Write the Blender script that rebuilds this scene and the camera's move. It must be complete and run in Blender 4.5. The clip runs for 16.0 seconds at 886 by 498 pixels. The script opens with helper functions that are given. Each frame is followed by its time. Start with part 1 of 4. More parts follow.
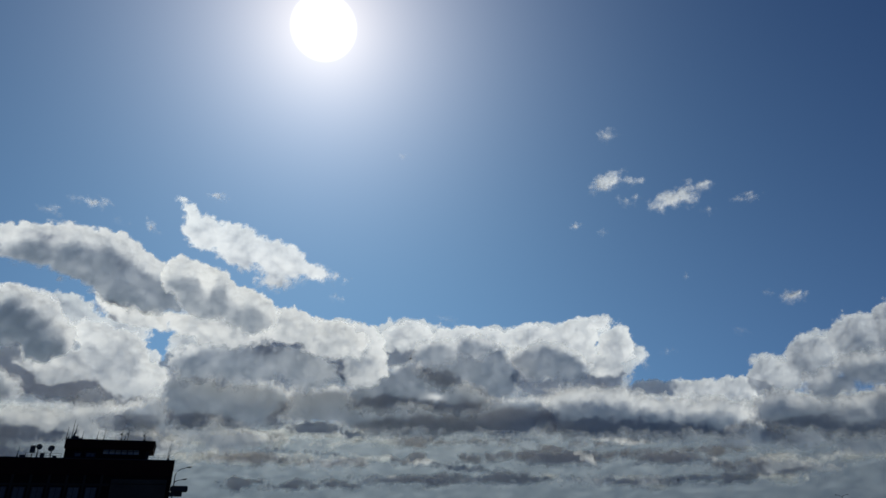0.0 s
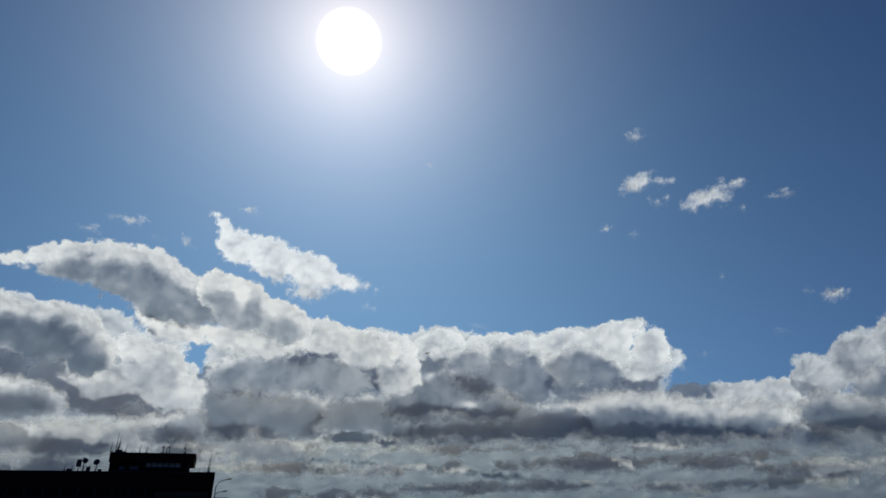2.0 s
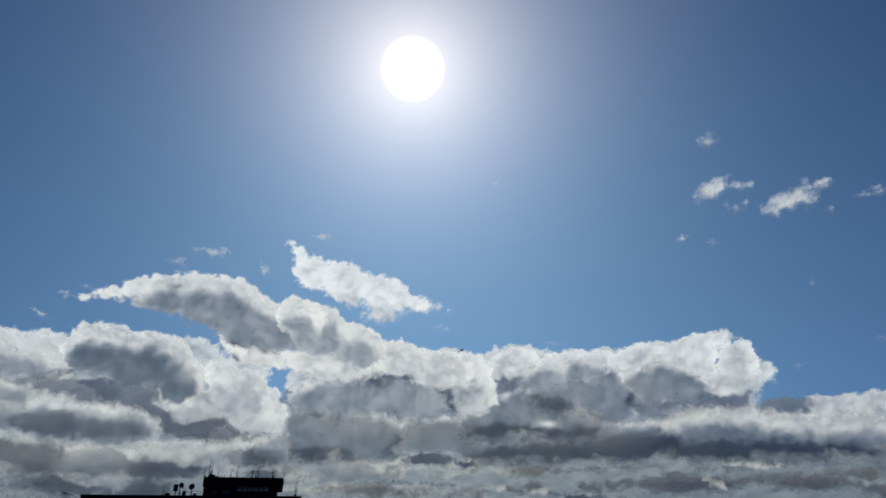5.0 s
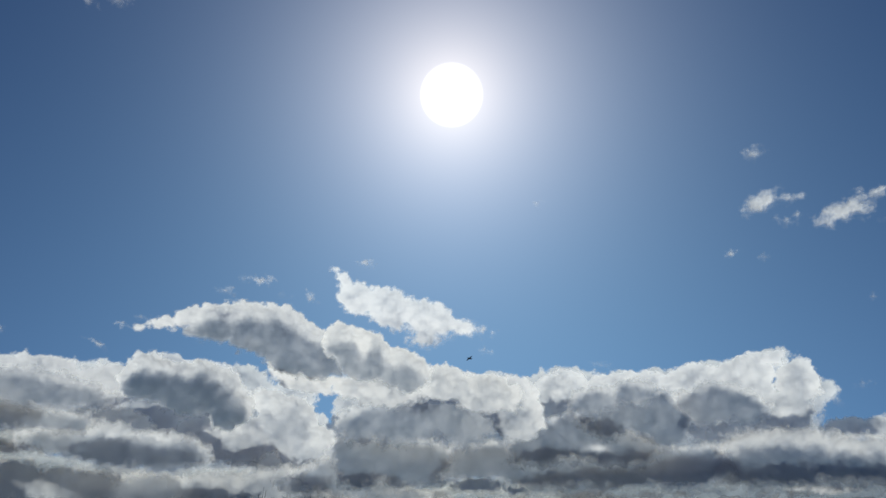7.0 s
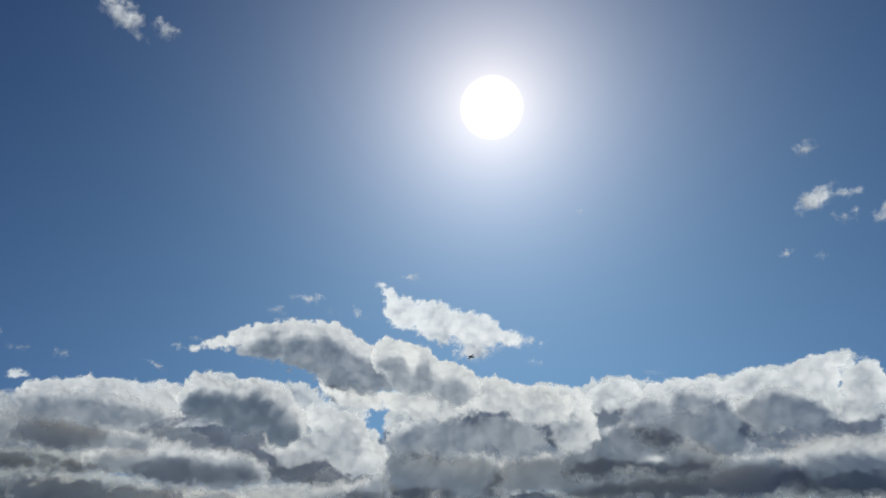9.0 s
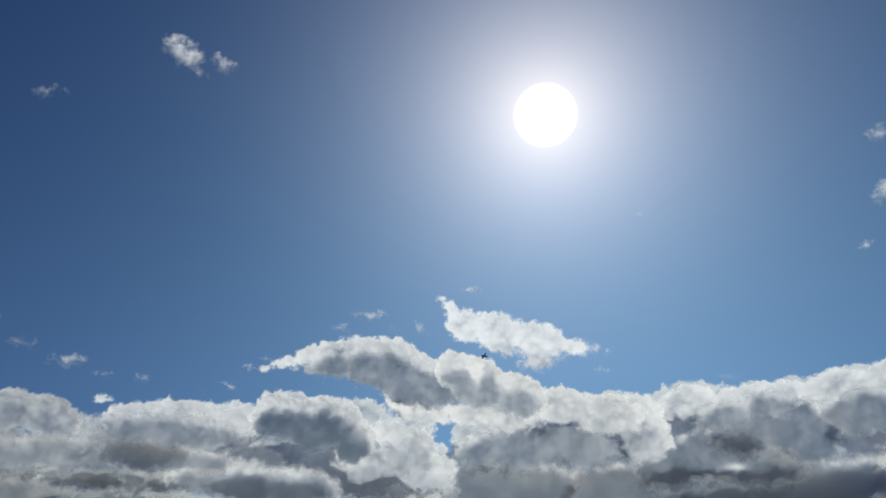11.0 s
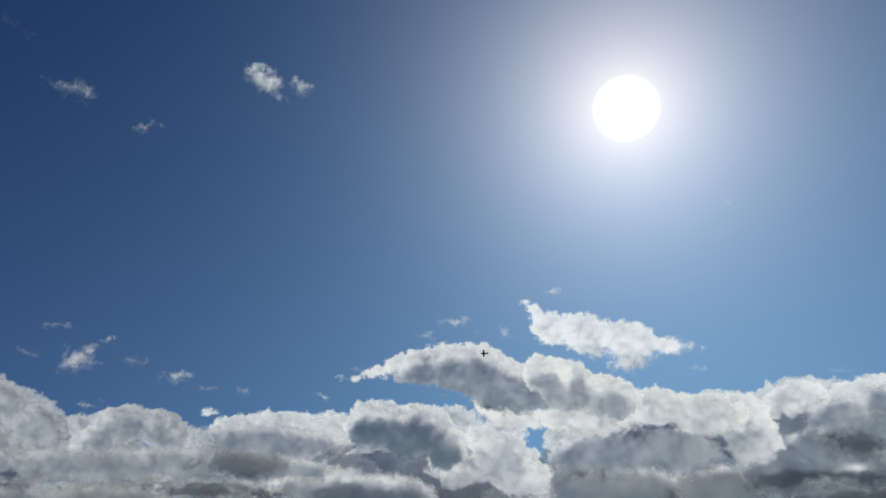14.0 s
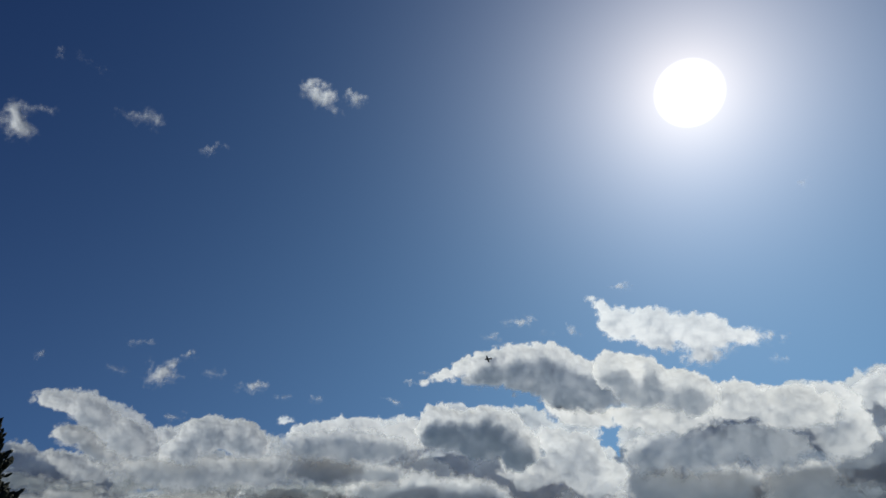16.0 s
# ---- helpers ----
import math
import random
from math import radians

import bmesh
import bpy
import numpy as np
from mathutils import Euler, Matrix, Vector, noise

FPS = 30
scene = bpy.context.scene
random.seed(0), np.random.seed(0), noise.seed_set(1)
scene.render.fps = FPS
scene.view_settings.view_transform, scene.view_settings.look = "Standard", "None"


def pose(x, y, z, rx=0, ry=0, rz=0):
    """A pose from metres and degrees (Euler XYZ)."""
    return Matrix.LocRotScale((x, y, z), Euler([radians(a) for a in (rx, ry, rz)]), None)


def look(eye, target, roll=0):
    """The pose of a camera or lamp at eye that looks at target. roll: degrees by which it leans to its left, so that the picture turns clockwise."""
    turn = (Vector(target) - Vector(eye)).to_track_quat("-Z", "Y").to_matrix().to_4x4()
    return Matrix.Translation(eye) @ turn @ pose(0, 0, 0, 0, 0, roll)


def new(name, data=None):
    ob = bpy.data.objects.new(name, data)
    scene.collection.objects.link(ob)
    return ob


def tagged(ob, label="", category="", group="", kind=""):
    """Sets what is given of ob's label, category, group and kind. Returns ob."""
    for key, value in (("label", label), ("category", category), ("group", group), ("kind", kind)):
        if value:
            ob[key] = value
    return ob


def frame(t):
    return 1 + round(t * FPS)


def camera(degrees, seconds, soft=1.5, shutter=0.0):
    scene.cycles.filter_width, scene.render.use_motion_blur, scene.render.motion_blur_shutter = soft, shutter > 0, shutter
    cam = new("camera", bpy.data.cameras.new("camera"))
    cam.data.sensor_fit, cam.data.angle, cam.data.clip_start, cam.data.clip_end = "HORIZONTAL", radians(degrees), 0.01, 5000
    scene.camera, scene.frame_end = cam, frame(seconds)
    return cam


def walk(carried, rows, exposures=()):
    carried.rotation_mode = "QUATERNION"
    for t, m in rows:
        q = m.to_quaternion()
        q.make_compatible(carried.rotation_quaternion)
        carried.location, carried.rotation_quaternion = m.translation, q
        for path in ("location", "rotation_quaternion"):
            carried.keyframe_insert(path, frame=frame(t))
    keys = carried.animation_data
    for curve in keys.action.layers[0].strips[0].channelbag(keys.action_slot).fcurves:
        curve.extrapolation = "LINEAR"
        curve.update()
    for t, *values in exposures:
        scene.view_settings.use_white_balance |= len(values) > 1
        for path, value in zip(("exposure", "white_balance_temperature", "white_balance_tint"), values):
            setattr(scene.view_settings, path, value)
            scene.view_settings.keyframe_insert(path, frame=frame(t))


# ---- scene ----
cam = camera(71.3, 16.0)
EYE = 1.6
# seconds, then the turn about x, y and z
TURNS = [
    (0.0, 114.50, 0.91, 0.41), (0.5, 114.70, 0.78, 0.66), (1.0, 114.80, 1.01, 1.59), (1.5, 115.04, 1.27, 2.62), (2.0, 115.31, 1.25, 3.65), 
    (2.5, 115.56, 1.12, 4.66), (3.0, 115.93, 1.11, 5.75), (3.5, 116.35, 1.01, 7.03), (4.0, 116.57, 0.90, 8.52), (6.5, 119.06, 0.45, 13.77), 
    (7.0, 119.58, 0.31, 15.16), (7.5, 119.95, 0.18, 16.54), (8.0, 120.32, 0.22, 17.83), (10.5, 121.65, 0.19, 24.58), (11.0, 122.06, 0.10, 26.63), 
    (11.5, 122.30, -0.29, 28.32), (12.0, 122.52, -0.65, 29.96), (12.5, 122.77, -0.60, 31.38), (13.0, 122.68, -0.79, 32.57), (13.5, 122.30, -0.77, 34.35), 
    (14.0, 122.62, -0.96, 35.33), (14.5, 122.90, -0.82, 36.47), (15.0, 122.93, -0.70, 38.28), (15.5, 122.99, -0.85, 40.09), (16.0, 122.77, -1.22, 42.31),
]
walk(cam, [(t, pose(0, 0, EYE, a, b, c)) for t, a, b, c in TURNS])

# ---- sky and sun ----
SUN_AZ, SUN_EL = -13.8, 43.55
SUN_STRENGTH, SKY_STRENGTH = 2.62, 0.0120


def heading(az, el):
    a, e = radians(az), radians(el)
    return Vector((math.sin(a) * math.cos(e), math.cos(a) * math.cos(e), math.sin(e)))


SUN_WAY = heading(SUN_AZ, SUN_EL)


def link(nt, a, b):
    nt.links.new(a, b)


def math_node(nt, op, a, b=None, c=None):
    n = nt.nodes.new("ShaderNodeMath")
    n.operation = op
    for i, v in enumerate((a, b, c)):
        if v is None:
            continue
        if isinstance(v, (int, float)):
            n.inputs[i].default_value = v
        else:
            nt.links.new(v, n.inputs[i])
    return n.outputs[0]


def make_sky():
    world = bpy.data.worlds.new("sky")
    scene.world = world
    world.use_nodes = True
    nt = world.node_tree
    nt.nodes.clear()
    sky = nt.nodes.new("ShaderNodeTexSky")
    sky.sky_type = "NISHITA"
    sky.sun_disc = False
    sky.sun_elevation, sky.sun_rotation = radians(SUN_EL), radians(SUN_AZ % 360)
    sky.altitude, sky.air_density, sky.dust_density, sky.ozone_density = 200, 1.0, 0.8, 1.6
    tint = nt.nodes.new("ShaderNodeMix")
    tint.data_type, tint.blend_type = "RGBA", "MULTIPLY"
    tint.inputs[0].default_value = 1.0
    link(nt, sky.outputs[0], tint.inputs[6])
    tint.inputs[7].default_value = (0.02, 0.475, 2.06, 1)
    air = nt.nodes.new("ShaderNodeBackground")
    link(nt, tint.outputs[2], air.inputs[0])
    air.inputs[1].default_value = SKY_STRENGTH
    # the sun and the bright haze round it, by the angle from the sun
    co = nt.nodes.new("ShaderNodeTexCoord")
    dot = nt.nodes.new("ShaderNodeVectorMath")
    dot.operation = "DOT_PRODUCT"
    link(nt, co.outputs["Generated"], dot.inputs[0])
    dot.inputs[1].default_value = SUN_WAY
    angle = math_node(nt, "MULTIPLY", math_node(nt, "ARCCOSINE", math_node(nt, "MINIMUM", dot.outputs["Value"], 1.0)), 180 / math.pi)
    wide = math_node(nt, "MULTIPLY", math_node(nt, "EXPONENT", math_node(nt, "MULTIPLY", angle, -1 / 14.0)), 1.0)
    close = math_node(nt, "MULTIPLY", math_node(nt, "EXPONENT", math_node(nt, "MULTIPLY", angle, -1 / 7.0)), 1.0)
    ramp = nt.nodes.new("ShaderNodeMapRange")
    ramp.interpolation_type = "SMOOTHSTEP"
    link(nt, angle, ramp.inputs[0])
    for i, v in ((1, 2.95), (2, 2.05), (3, 0.0), (4, 1.6)):
        ramp.inputs[i].default_value = v
    # pale haze low over the horizon
    rise = nt.nodes.new("ShaderNodeSeparateXYZ")
    link(nt, co.outputs["Generated"], rise.inputs[0])
    fall = math_node(nt, "MULTIPLY_ADD", math_node(nt, "MAXIMUM", rise.outputs[2], 0.0), -3.3, math_node(nt, "MULTIPLY", angle, -1 / 24.0))
    low = math_node(nt, "MULTIPLY", math_node(nt, "EXPONENT", fall), 1.0)
    last = air
    for colour, strength in (((1.12, 2.10, 2.42, 1), low), ((0.0, 0.068, 0.13, 1), wide), ((1.179, 0.896, 0.592, 1), close), ((1, 1, 1, 1), ramp.outputs[0])):
        glow = nt.nodes.new("ShaderNodeBackground")
        glow.inputs[0].default_value = colour
        link(nt, strength, glow.inputs[1])
        add = nt.nodes.new("ShaderNodeAddShader")
        link(nt, last.outputs[0], add.inputs[0])
        link(nt, glow.outputs[0], add.inputs[1])
        last = add
    out = nt.nodes.new("ShaderNodeOutputWorld")
    link(nt, add.outputs[0], out.inputs[0])


make_sky()
sun = new("sun", bpy.data.lights.new("sun", "SUN"))
sun.data.energy, sun.data.angle, sun.data.color = SUN_STRENGTH, radians(0.53), (1.0, 0.95, 0.79)
sun.matrix_basis = look(SUN_WAY * 300, (0, 0, 0))


# ---- materials ----
def surface(name, colour, rough=0.7, metal=0.0, grain=1.0, spread=0.35, bump=0.3, gloss=0.5):
    """A painted, cast or grown surface: two scales of colour variation and a fine relief, grain in metres."""
    m = bpy.data.materials.new(name)
    m.use_nodes = True
    nt = m.node_tree
    bsdf = nt.nodes["Principled BSDF"]
    co = nt.nodes.new("ShaderNodeTexCoord")
    big, small = nt.nodes.new("ShaderNodeTexNoise"), nt.nodes.new("ShaderNodeTexNoise")
    big.inputs["Scale"].default_value, small.inputs["Scale"].default_value = 0.35 / grain, 5.0 / grain
    big.inputs["Detail"].default_value, small.inputs["Detail"].default_value = 5, 6
    for n in (big, small):
        link(nt, co.outputs["Object"], n.inputs["Vector"])
    both = math_node(nt, "ADD", math_node(nt, "MULTIPLY", big.outputs[0], 0.6), math_node(nt, "MULTIPLY", small.outputs[0], 0.4))
    ramp = nt.nodes.new("ShaderNodeValToRGB")
    ramp.color_ramp.elements[0].position, ramp.color_ramp.elements[1].position = 0.3, 0.7
    ramp.color_ramp.elements[0].color = (*[c * (1 - spread) for c in colour], 1)
    ramp.color_ramp.elements[1].color = (*[min(1, c * (1 + spread)) for c in colour], 1)
    link(nt, both, ramp.inputs[0])
    link(nt, ramp.outputs[0], bsdf.inputs["Base Color"])
    bsdf.inputs["Roughness"].default_value, bsdf.inputs["Metallic"].default_value = rough, metal
    bsdf.inputs["Specular IOR Level"].default_value = gloss
    bp = nt.nodes.new("ShaderNodeBump")
    bp.inputs["Strength"].default_value, bp.inputs["Distance"].default_value = bump, 0.01 * grain
    link(nt, small.outputs[0], bp.inputs["Height"])
    link(nt, bp.outputs[0], bsdf.inputs["Normal"])
    return m


def cloud_material(patch, low=0.06, high=0.92, curl=0.6, rough=0.56, warm=False):
    """Water droplets: white all through. A painted depth sets how much sun passes, so bright crests and dark bellies
    are put in by it; ragged edges thin out to nothing.
    """
    m = bpy.data.materials.new("cloud")
    m.use_nodes = True
    nt = m.node_tree
    nt.nodes.clear()
    co = nt.nodes.new("ShaderNodeTexCoord")
    noise_tex = nt.nodes.new("ShaderNodeTexNoise")
    noise_tex.inputs["Scale"].default_value = 1 / patch
    noise_tex.inputs["Detail"].default_value = 7
    noise_tex.inputs["Roughness"].default_value = rough
    noise_tex.inputs["Distortion"].default_value = curl
    link(nt, co.outputs["Object"], noise_tex.inputs["Vector"])
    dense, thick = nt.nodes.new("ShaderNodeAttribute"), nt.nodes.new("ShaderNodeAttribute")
    dense.attribute_name, thick.attribute_name = "cloud_cover", "shade_depth"
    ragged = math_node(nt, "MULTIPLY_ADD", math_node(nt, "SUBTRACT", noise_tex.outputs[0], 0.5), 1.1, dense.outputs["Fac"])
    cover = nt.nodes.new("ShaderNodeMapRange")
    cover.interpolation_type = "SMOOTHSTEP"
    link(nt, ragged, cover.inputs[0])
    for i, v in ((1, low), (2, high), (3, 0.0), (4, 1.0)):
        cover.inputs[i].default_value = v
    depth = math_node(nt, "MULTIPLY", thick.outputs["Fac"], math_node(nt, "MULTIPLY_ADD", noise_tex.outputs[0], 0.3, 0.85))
    # blue sky light and far haze put in as tints: deep cloud passes a little more blue than red, far cloud a little
    # less
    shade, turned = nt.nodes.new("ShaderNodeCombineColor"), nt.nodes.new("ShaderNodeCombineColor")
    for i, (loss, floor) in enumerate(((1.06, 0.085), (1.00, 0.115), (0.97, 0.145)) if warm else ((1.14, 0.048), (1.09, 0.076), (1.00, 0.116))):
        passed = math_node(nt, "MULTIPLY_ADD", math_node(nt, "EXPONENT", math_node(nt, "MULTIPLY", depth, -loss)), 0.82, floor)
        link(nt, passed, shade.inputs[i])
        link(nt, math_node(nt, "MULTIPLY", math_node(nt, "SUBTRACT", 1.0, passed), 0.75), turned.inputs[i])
    bp = nt.nodes.new("ShaderNodeBump")
    bp.inputs["Strength"].default_value, bp.inputs["Distance"].default_value = 0.15, patch * 0.25
    link(nt, noise_tex.outputs[0], bp.inputs["Height"])
    front, back = nt.nodes.new("ShaderNodeBsdfDiffuse"), nt.nodes.new("ShaderNodeBsdfTranslucent")
    link(nt, turned.outputs[0], front.inputs[0])
    link(nt, shade.outputs[0], back.inputs[0])
    link(nt, bp.outputs[0], front.inputs["Normal"])
    link(nt, bp.outputs[0], back.inputs["Normal"])
    add, mix, clear = nt.nodes.new("ShaderNodeAddShader"), nt.nodes.new("ShaderNodeMixShader"), nt.nodes.new("ShaderNodeBsdfTransparent")
    link(nt, front.outputs[0], add.inputs[0])
    link(nt, back.outputs[0], add.inputs[1])
    link(nt, cover.outputs[0], mix.inputs[0])
    link(nt, clear.outputs[0], mix.inputs[1])
    link(nt, add.outputs[0], mix.inputs[2])
    out = nt.nodes.new("ShaderNodeOutputMaterial")
    link(nt, mix.outputs[0], out.inputs[0])
    return m


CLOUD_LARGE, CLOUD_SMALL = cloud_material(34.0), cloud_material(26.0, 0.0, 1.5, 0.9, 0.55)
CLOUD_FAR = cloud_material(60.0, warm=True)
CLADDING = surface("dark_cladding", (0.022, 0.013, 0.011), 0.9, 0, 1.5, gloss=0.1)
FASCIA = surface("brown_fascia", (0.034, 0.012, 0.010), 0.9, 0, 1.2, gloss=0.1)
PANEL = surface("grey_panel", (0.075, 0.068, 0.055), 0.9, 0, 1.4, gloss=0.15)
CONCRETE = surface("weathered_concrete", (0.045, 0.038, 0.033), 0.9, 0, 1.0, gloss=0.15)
METAL = surface("dull_metal", (0.06, 0.06, 0.063), 0.5, 0.7, 0.3)
DARK_METAL = surface("dark_painted_metal", (0.03, 0.03, 0.032), 0.5, 0.2, 0.3)
# paler, duller panes for the cabin's window band
PALE_PANE = surface("pale_window_pane", (0.42, 0.41, 0.38), 0.8, 0, 0.6, 0.3)
GLASS = surface("dark_window_glass", (0.15, 0.14, 0.13), 0.5, 0, 2.0, 0.5, 0.05, gloss=0.3)
LAMP_GLASS = surface("lamp_glass", (0.4, 0.4, 0.38), 0.2, 0, 0.2, 0.1)
GRASS = surface("dry_grass", (0.045, 0.058, 0.03), 0.95, 0, 6.0, 0.5)
BARK = surface("pine_bark", (0.09, 0.055, 0.035), 0.9, 0, 0.3, 0.4, 0.8)
NEEDLES = surface("pine_needles", (0.012, 0.02, 0.010), 0.8, 0, 0.5, 0.4)
AIRCRAFT = surface("aircraft_paint", (0.006, 0.006, 0.007), 0.7, 0.0, 1.0, 0.15, 0.05, gloss=0.1)
CANOPY = surface("tinted_canopy", (0.03, 0.035, 0.04), 0.08, 0, 1.0, 0.1, 0.02)


# ---- shaping ----
def box(bm, x0, y0, z0, x1, y1, z1, bevel=0.0):
    made = bmesh.ops.create_cube(bm, size=1.0)["verts"]
    for v in made:
        v.co = Vector((x0 + (v.co.x + 0.5) * (x1 - x0), y0 + (v.co.y + 0.5) * (y1 - y0), z0 + (v.co.z + 0.5) * (z1 - z0)))
    if bevel:
        edges = {e for v in made for e in v.link_edges}
        bmesh.ops.bevel(bm, geom=list(edges), offset=bevel, segments=2, affect="EDGES", clamp_overlap=True)
    return bm


def block(x0, y0, z0, x1, y1, z1, bevel=0.0):
    return box(bmesh.new(), x0, y0, z0, x1, y1, z1, bevel)


def tube(points, radii, sides=10, bm=None, squash=1.0):
    """A round bar through the points; squash flattens it in z."""
    bm = bm or bmesh.new()
    rings = []
    pts = [Vector(p) for p in points]
    for i, p in enumerate(pts):
        way = (pts[min(i + 1, len(pts) - 1)] - pts[max(i - 1, 0)]).normalized()
        side = way.cross(Vector((0, 0, 1)) if abs(way.z) < 0.9 else Vector((1, 0, 0))).normalized()
        over = side.cross(way)
        r = radii[i] if isinstance(radii, (list, tuple)) else radii
        rings.append([bm.verts.new(p + (side * math.cos(a) + over * math.sin(a) * squash) * r) for a in (2 * math.pi * k / sides for k in range(sides))])
    for a, b in zip(rings, rings[1:]):
        for k in range(sides):
            bm.faces.new((a[k], a[(k + 1) % sides], b[(k + 1) % sides], b[k]))
    bm.faces.new(rings[0][::-1])
    bm.faces.new(rings[-1])
    return bm


def part(name, bm, material, parent=None, label="", smooth=False):
    bmesh.ops.recalc_face_normals(bm, faces=bm.faces)
    me = bpy.data.meshes.new(name)
    bm.to_mesh(me)
    bm.free()
    me.materials.append(material)
    for p in me.polygons:
        p.use_smooth = smooth
    ob = new(name, me)
    ob.parent = parent
    return tagged(ob, label)


# ---- ground ----
def make_ground():
    bm = bmesh.new()
    bmesh.ops.create_circle(bm, cap_ends=True, radius=4900, segments=96)
    tagged(part("ground", bm, GRASS), "flat dry grass ground reaching the horizon", "ground", kind="structure")


make_ground()


# ---- clouds ----
def lattice(x, y, seed):
    """Smooth gradient noise on a plane, about -0.7 to 0.7."""
    table = np.random.RandomState(seed).rand(256, 256) * 2 * np.pi
    xi, yi = np.floor(x).astype(int), np.floor(y).astype(int)
    xf, yf = x - xi, y - yi

    def corner(i, j):
        a = table[(xi + i) % 256, (yi + j) % 256]
        return np.cos(a) * (xf - i) + np.sin(a) * (yf - j)

    u, v = xf ** 3 * (xf * (xf * 6 - 15) + 10), yf ** 3 * (yf * (yf * 6 - 15) + 10)
    low, high = corner(0, 0) * (1 - u) + corner(1, 0) * u, corner(0, 1) * (1 - u) + corner(1, 1) * u
    return low * (1 - v) + high * v


def layered(x, y, seed, octaves=6, gain=0.52, puffy=False):
    total, size = np.zeros_like(x), 1.0
    for k in range(octaves):
        n = lattice(x * 2 ** k + 17.3 * k, y * 2 ** k + 9.1 * k, seed + k)
        total += size * ((0.35 - np.abs(n)) * 1.6 if puffy else n)
        size *= gain
    return total


CLOUDS = []


def billow(x, y, seed, octaves=5, gain=0.5):
    """Rounded heads with sharp creases between them, about -0.5 to 1."""
    total, size = np.zeros_like(x), 1.0
    for k in range(octaves):
        total += size * (np.abs(lattice(x * 2 ** k + 11.7 * k, y * 2 ** k + 5.3 * k, seed + k)) - 0.2) * 2.0
        size *= gain
    return total


def smooth(x):
    x = np.clip(x, 0, 1)
    return x * x * (3 - 2 * x)


def cloud_shape(dist, amp, base, depth, rim, seed, shapes, thick=(), step=0.08, streak=1.0, opacity=1.0, relief=0.2, frayed=0.3, crisp=0.4, around=False, mottle=0.35):
    """A cloud's billowing near side, a single sheet: its lit crest and shaded underside are put into the depth
    attribute. Lengths in degrees as seen over dist metres.
    """
    pad = 1.6 * amp
    wide_pad = amp * min(6.0, 1.6 + max(s[2] / s[3] for s in shapes))
    high = [max(s[3], s[2] * abs(math.sin(radians(s[4])))) for s in shapes]
    u0, u1 = min(s[0] - max(s[2], s[3]) for s in shapes) - wide_pad, max(s[0] + max(s[2], s[3]) for s in shapes) + wide_pad
    v0, v1 = min(s[1] - h for s, h in zip(shapes, high)) - pad, max(s[1] + h for s, h in zip(shapes, high)) + pad
    u, v = np.meshgrid(np.arange(u0, u1, step), np.arange(v0, v1, step))
    us, vs = u / (3.2 * amp), v / (3.2 * amp) * streak
    wu, wv = u + amp * 0.8 * layered(us * 0.7, vs * 0.7, seed + 40, 4), v + amp * 0.8 / streak * layered(us * 0.7, vs * 0.7, seed + 80, 4)
    sharp = 4.0 / amp

    def radius(s, gu, gv):
        c, d = math.cos(radians(s[4])), math.sin(radians(s[4]))
        x, y = gu - s[0], gv - s[1]
        return np.hypot((x * c + y * d) / s[2], (y * c - x * d) / s[3])

    def union(gu, gv):
        total = np.zeros_like(gu)
        for s in shapes:
            total += np.exp(np.clip(sharp * (1 - radius(s, gu, gv)) * min(s[2], s[3]), -60, 60))
        return np.log(total + 1e-30) / sharp

    swell, weight, tilt = (np.zeros_like(u) for _ in range(3))
    for s in shapes:
        small = min(s[2], s[3])
        rise = relief * min(small, 3.0) * np.exp(-1.1 * radius(s, wu, wv) ** 2)
        share = np.exp(3.0 / amp * rise)
        weight += share
        swell += share * rise
        tilt += share * np.clip((wv - s[1]) / small, -1.2, 1.2)
    swell, tilt = swell / weight, tilt / weight
    heads = billow(us, vs, seed + 120, 5, 0.5)
    rough = layered(us * 2.0, vs * 2.0, seed + 160, 6, 0.58)
    soft_rough = layered(us * 0.8, vs * 0.8, seed + 200, 4, 0.45)
    inside = union(wu, wv) + amp * ((1 - frayed) * 0.75 * heads + (0.22 + 0.75 * frayed) * rough)
    # painted shade: the dark part begins a rim's width under the crest, with rounded heads of its own
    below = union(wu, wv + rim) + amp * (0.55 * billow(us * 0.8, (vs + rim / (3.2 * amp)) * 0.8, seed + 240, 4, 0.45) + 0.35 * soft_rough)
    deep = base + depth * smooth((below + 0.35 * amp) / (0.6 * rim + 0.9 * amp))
    # painted dark spots, bright ones where negative; below -5, holes
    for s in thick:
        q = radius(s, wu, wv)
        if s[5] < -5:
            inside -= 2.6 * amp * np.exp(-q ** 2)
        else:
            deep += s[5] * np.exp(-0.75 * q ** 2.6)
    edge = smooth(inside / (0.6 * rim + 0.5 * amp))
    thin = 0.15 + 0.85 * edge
    # lower edges stay dark, as shaded undersides
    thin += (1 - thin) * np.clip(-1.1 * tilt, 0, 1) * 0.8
    # random mottling, with shade painted into the creases between heads
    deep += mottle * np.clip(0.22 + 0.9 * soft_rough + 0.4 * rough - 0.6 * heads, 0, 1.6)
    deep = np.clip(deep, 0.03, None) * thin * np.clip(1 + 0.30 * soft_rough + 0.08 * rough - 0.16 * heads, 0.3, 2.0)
    bulge = (0.3 * amp * edge + swell + 0.10 * amp * billow(us, vs, seed + 120, 3, 0.35) * edge) * dist * radians(1)
    k = dist - bulge
    a, e = np.radians(u), np.radians(v)
    if around:
        co = np.stack([k * np.sin(a) * np.cos(e), k * np.cos(a) * np.cos(e) - dist, k * np.sin(e)], -1)
    else:
        co = np.stack([k * np.tan(a), k - dist, k * np.tan(e)], -1)
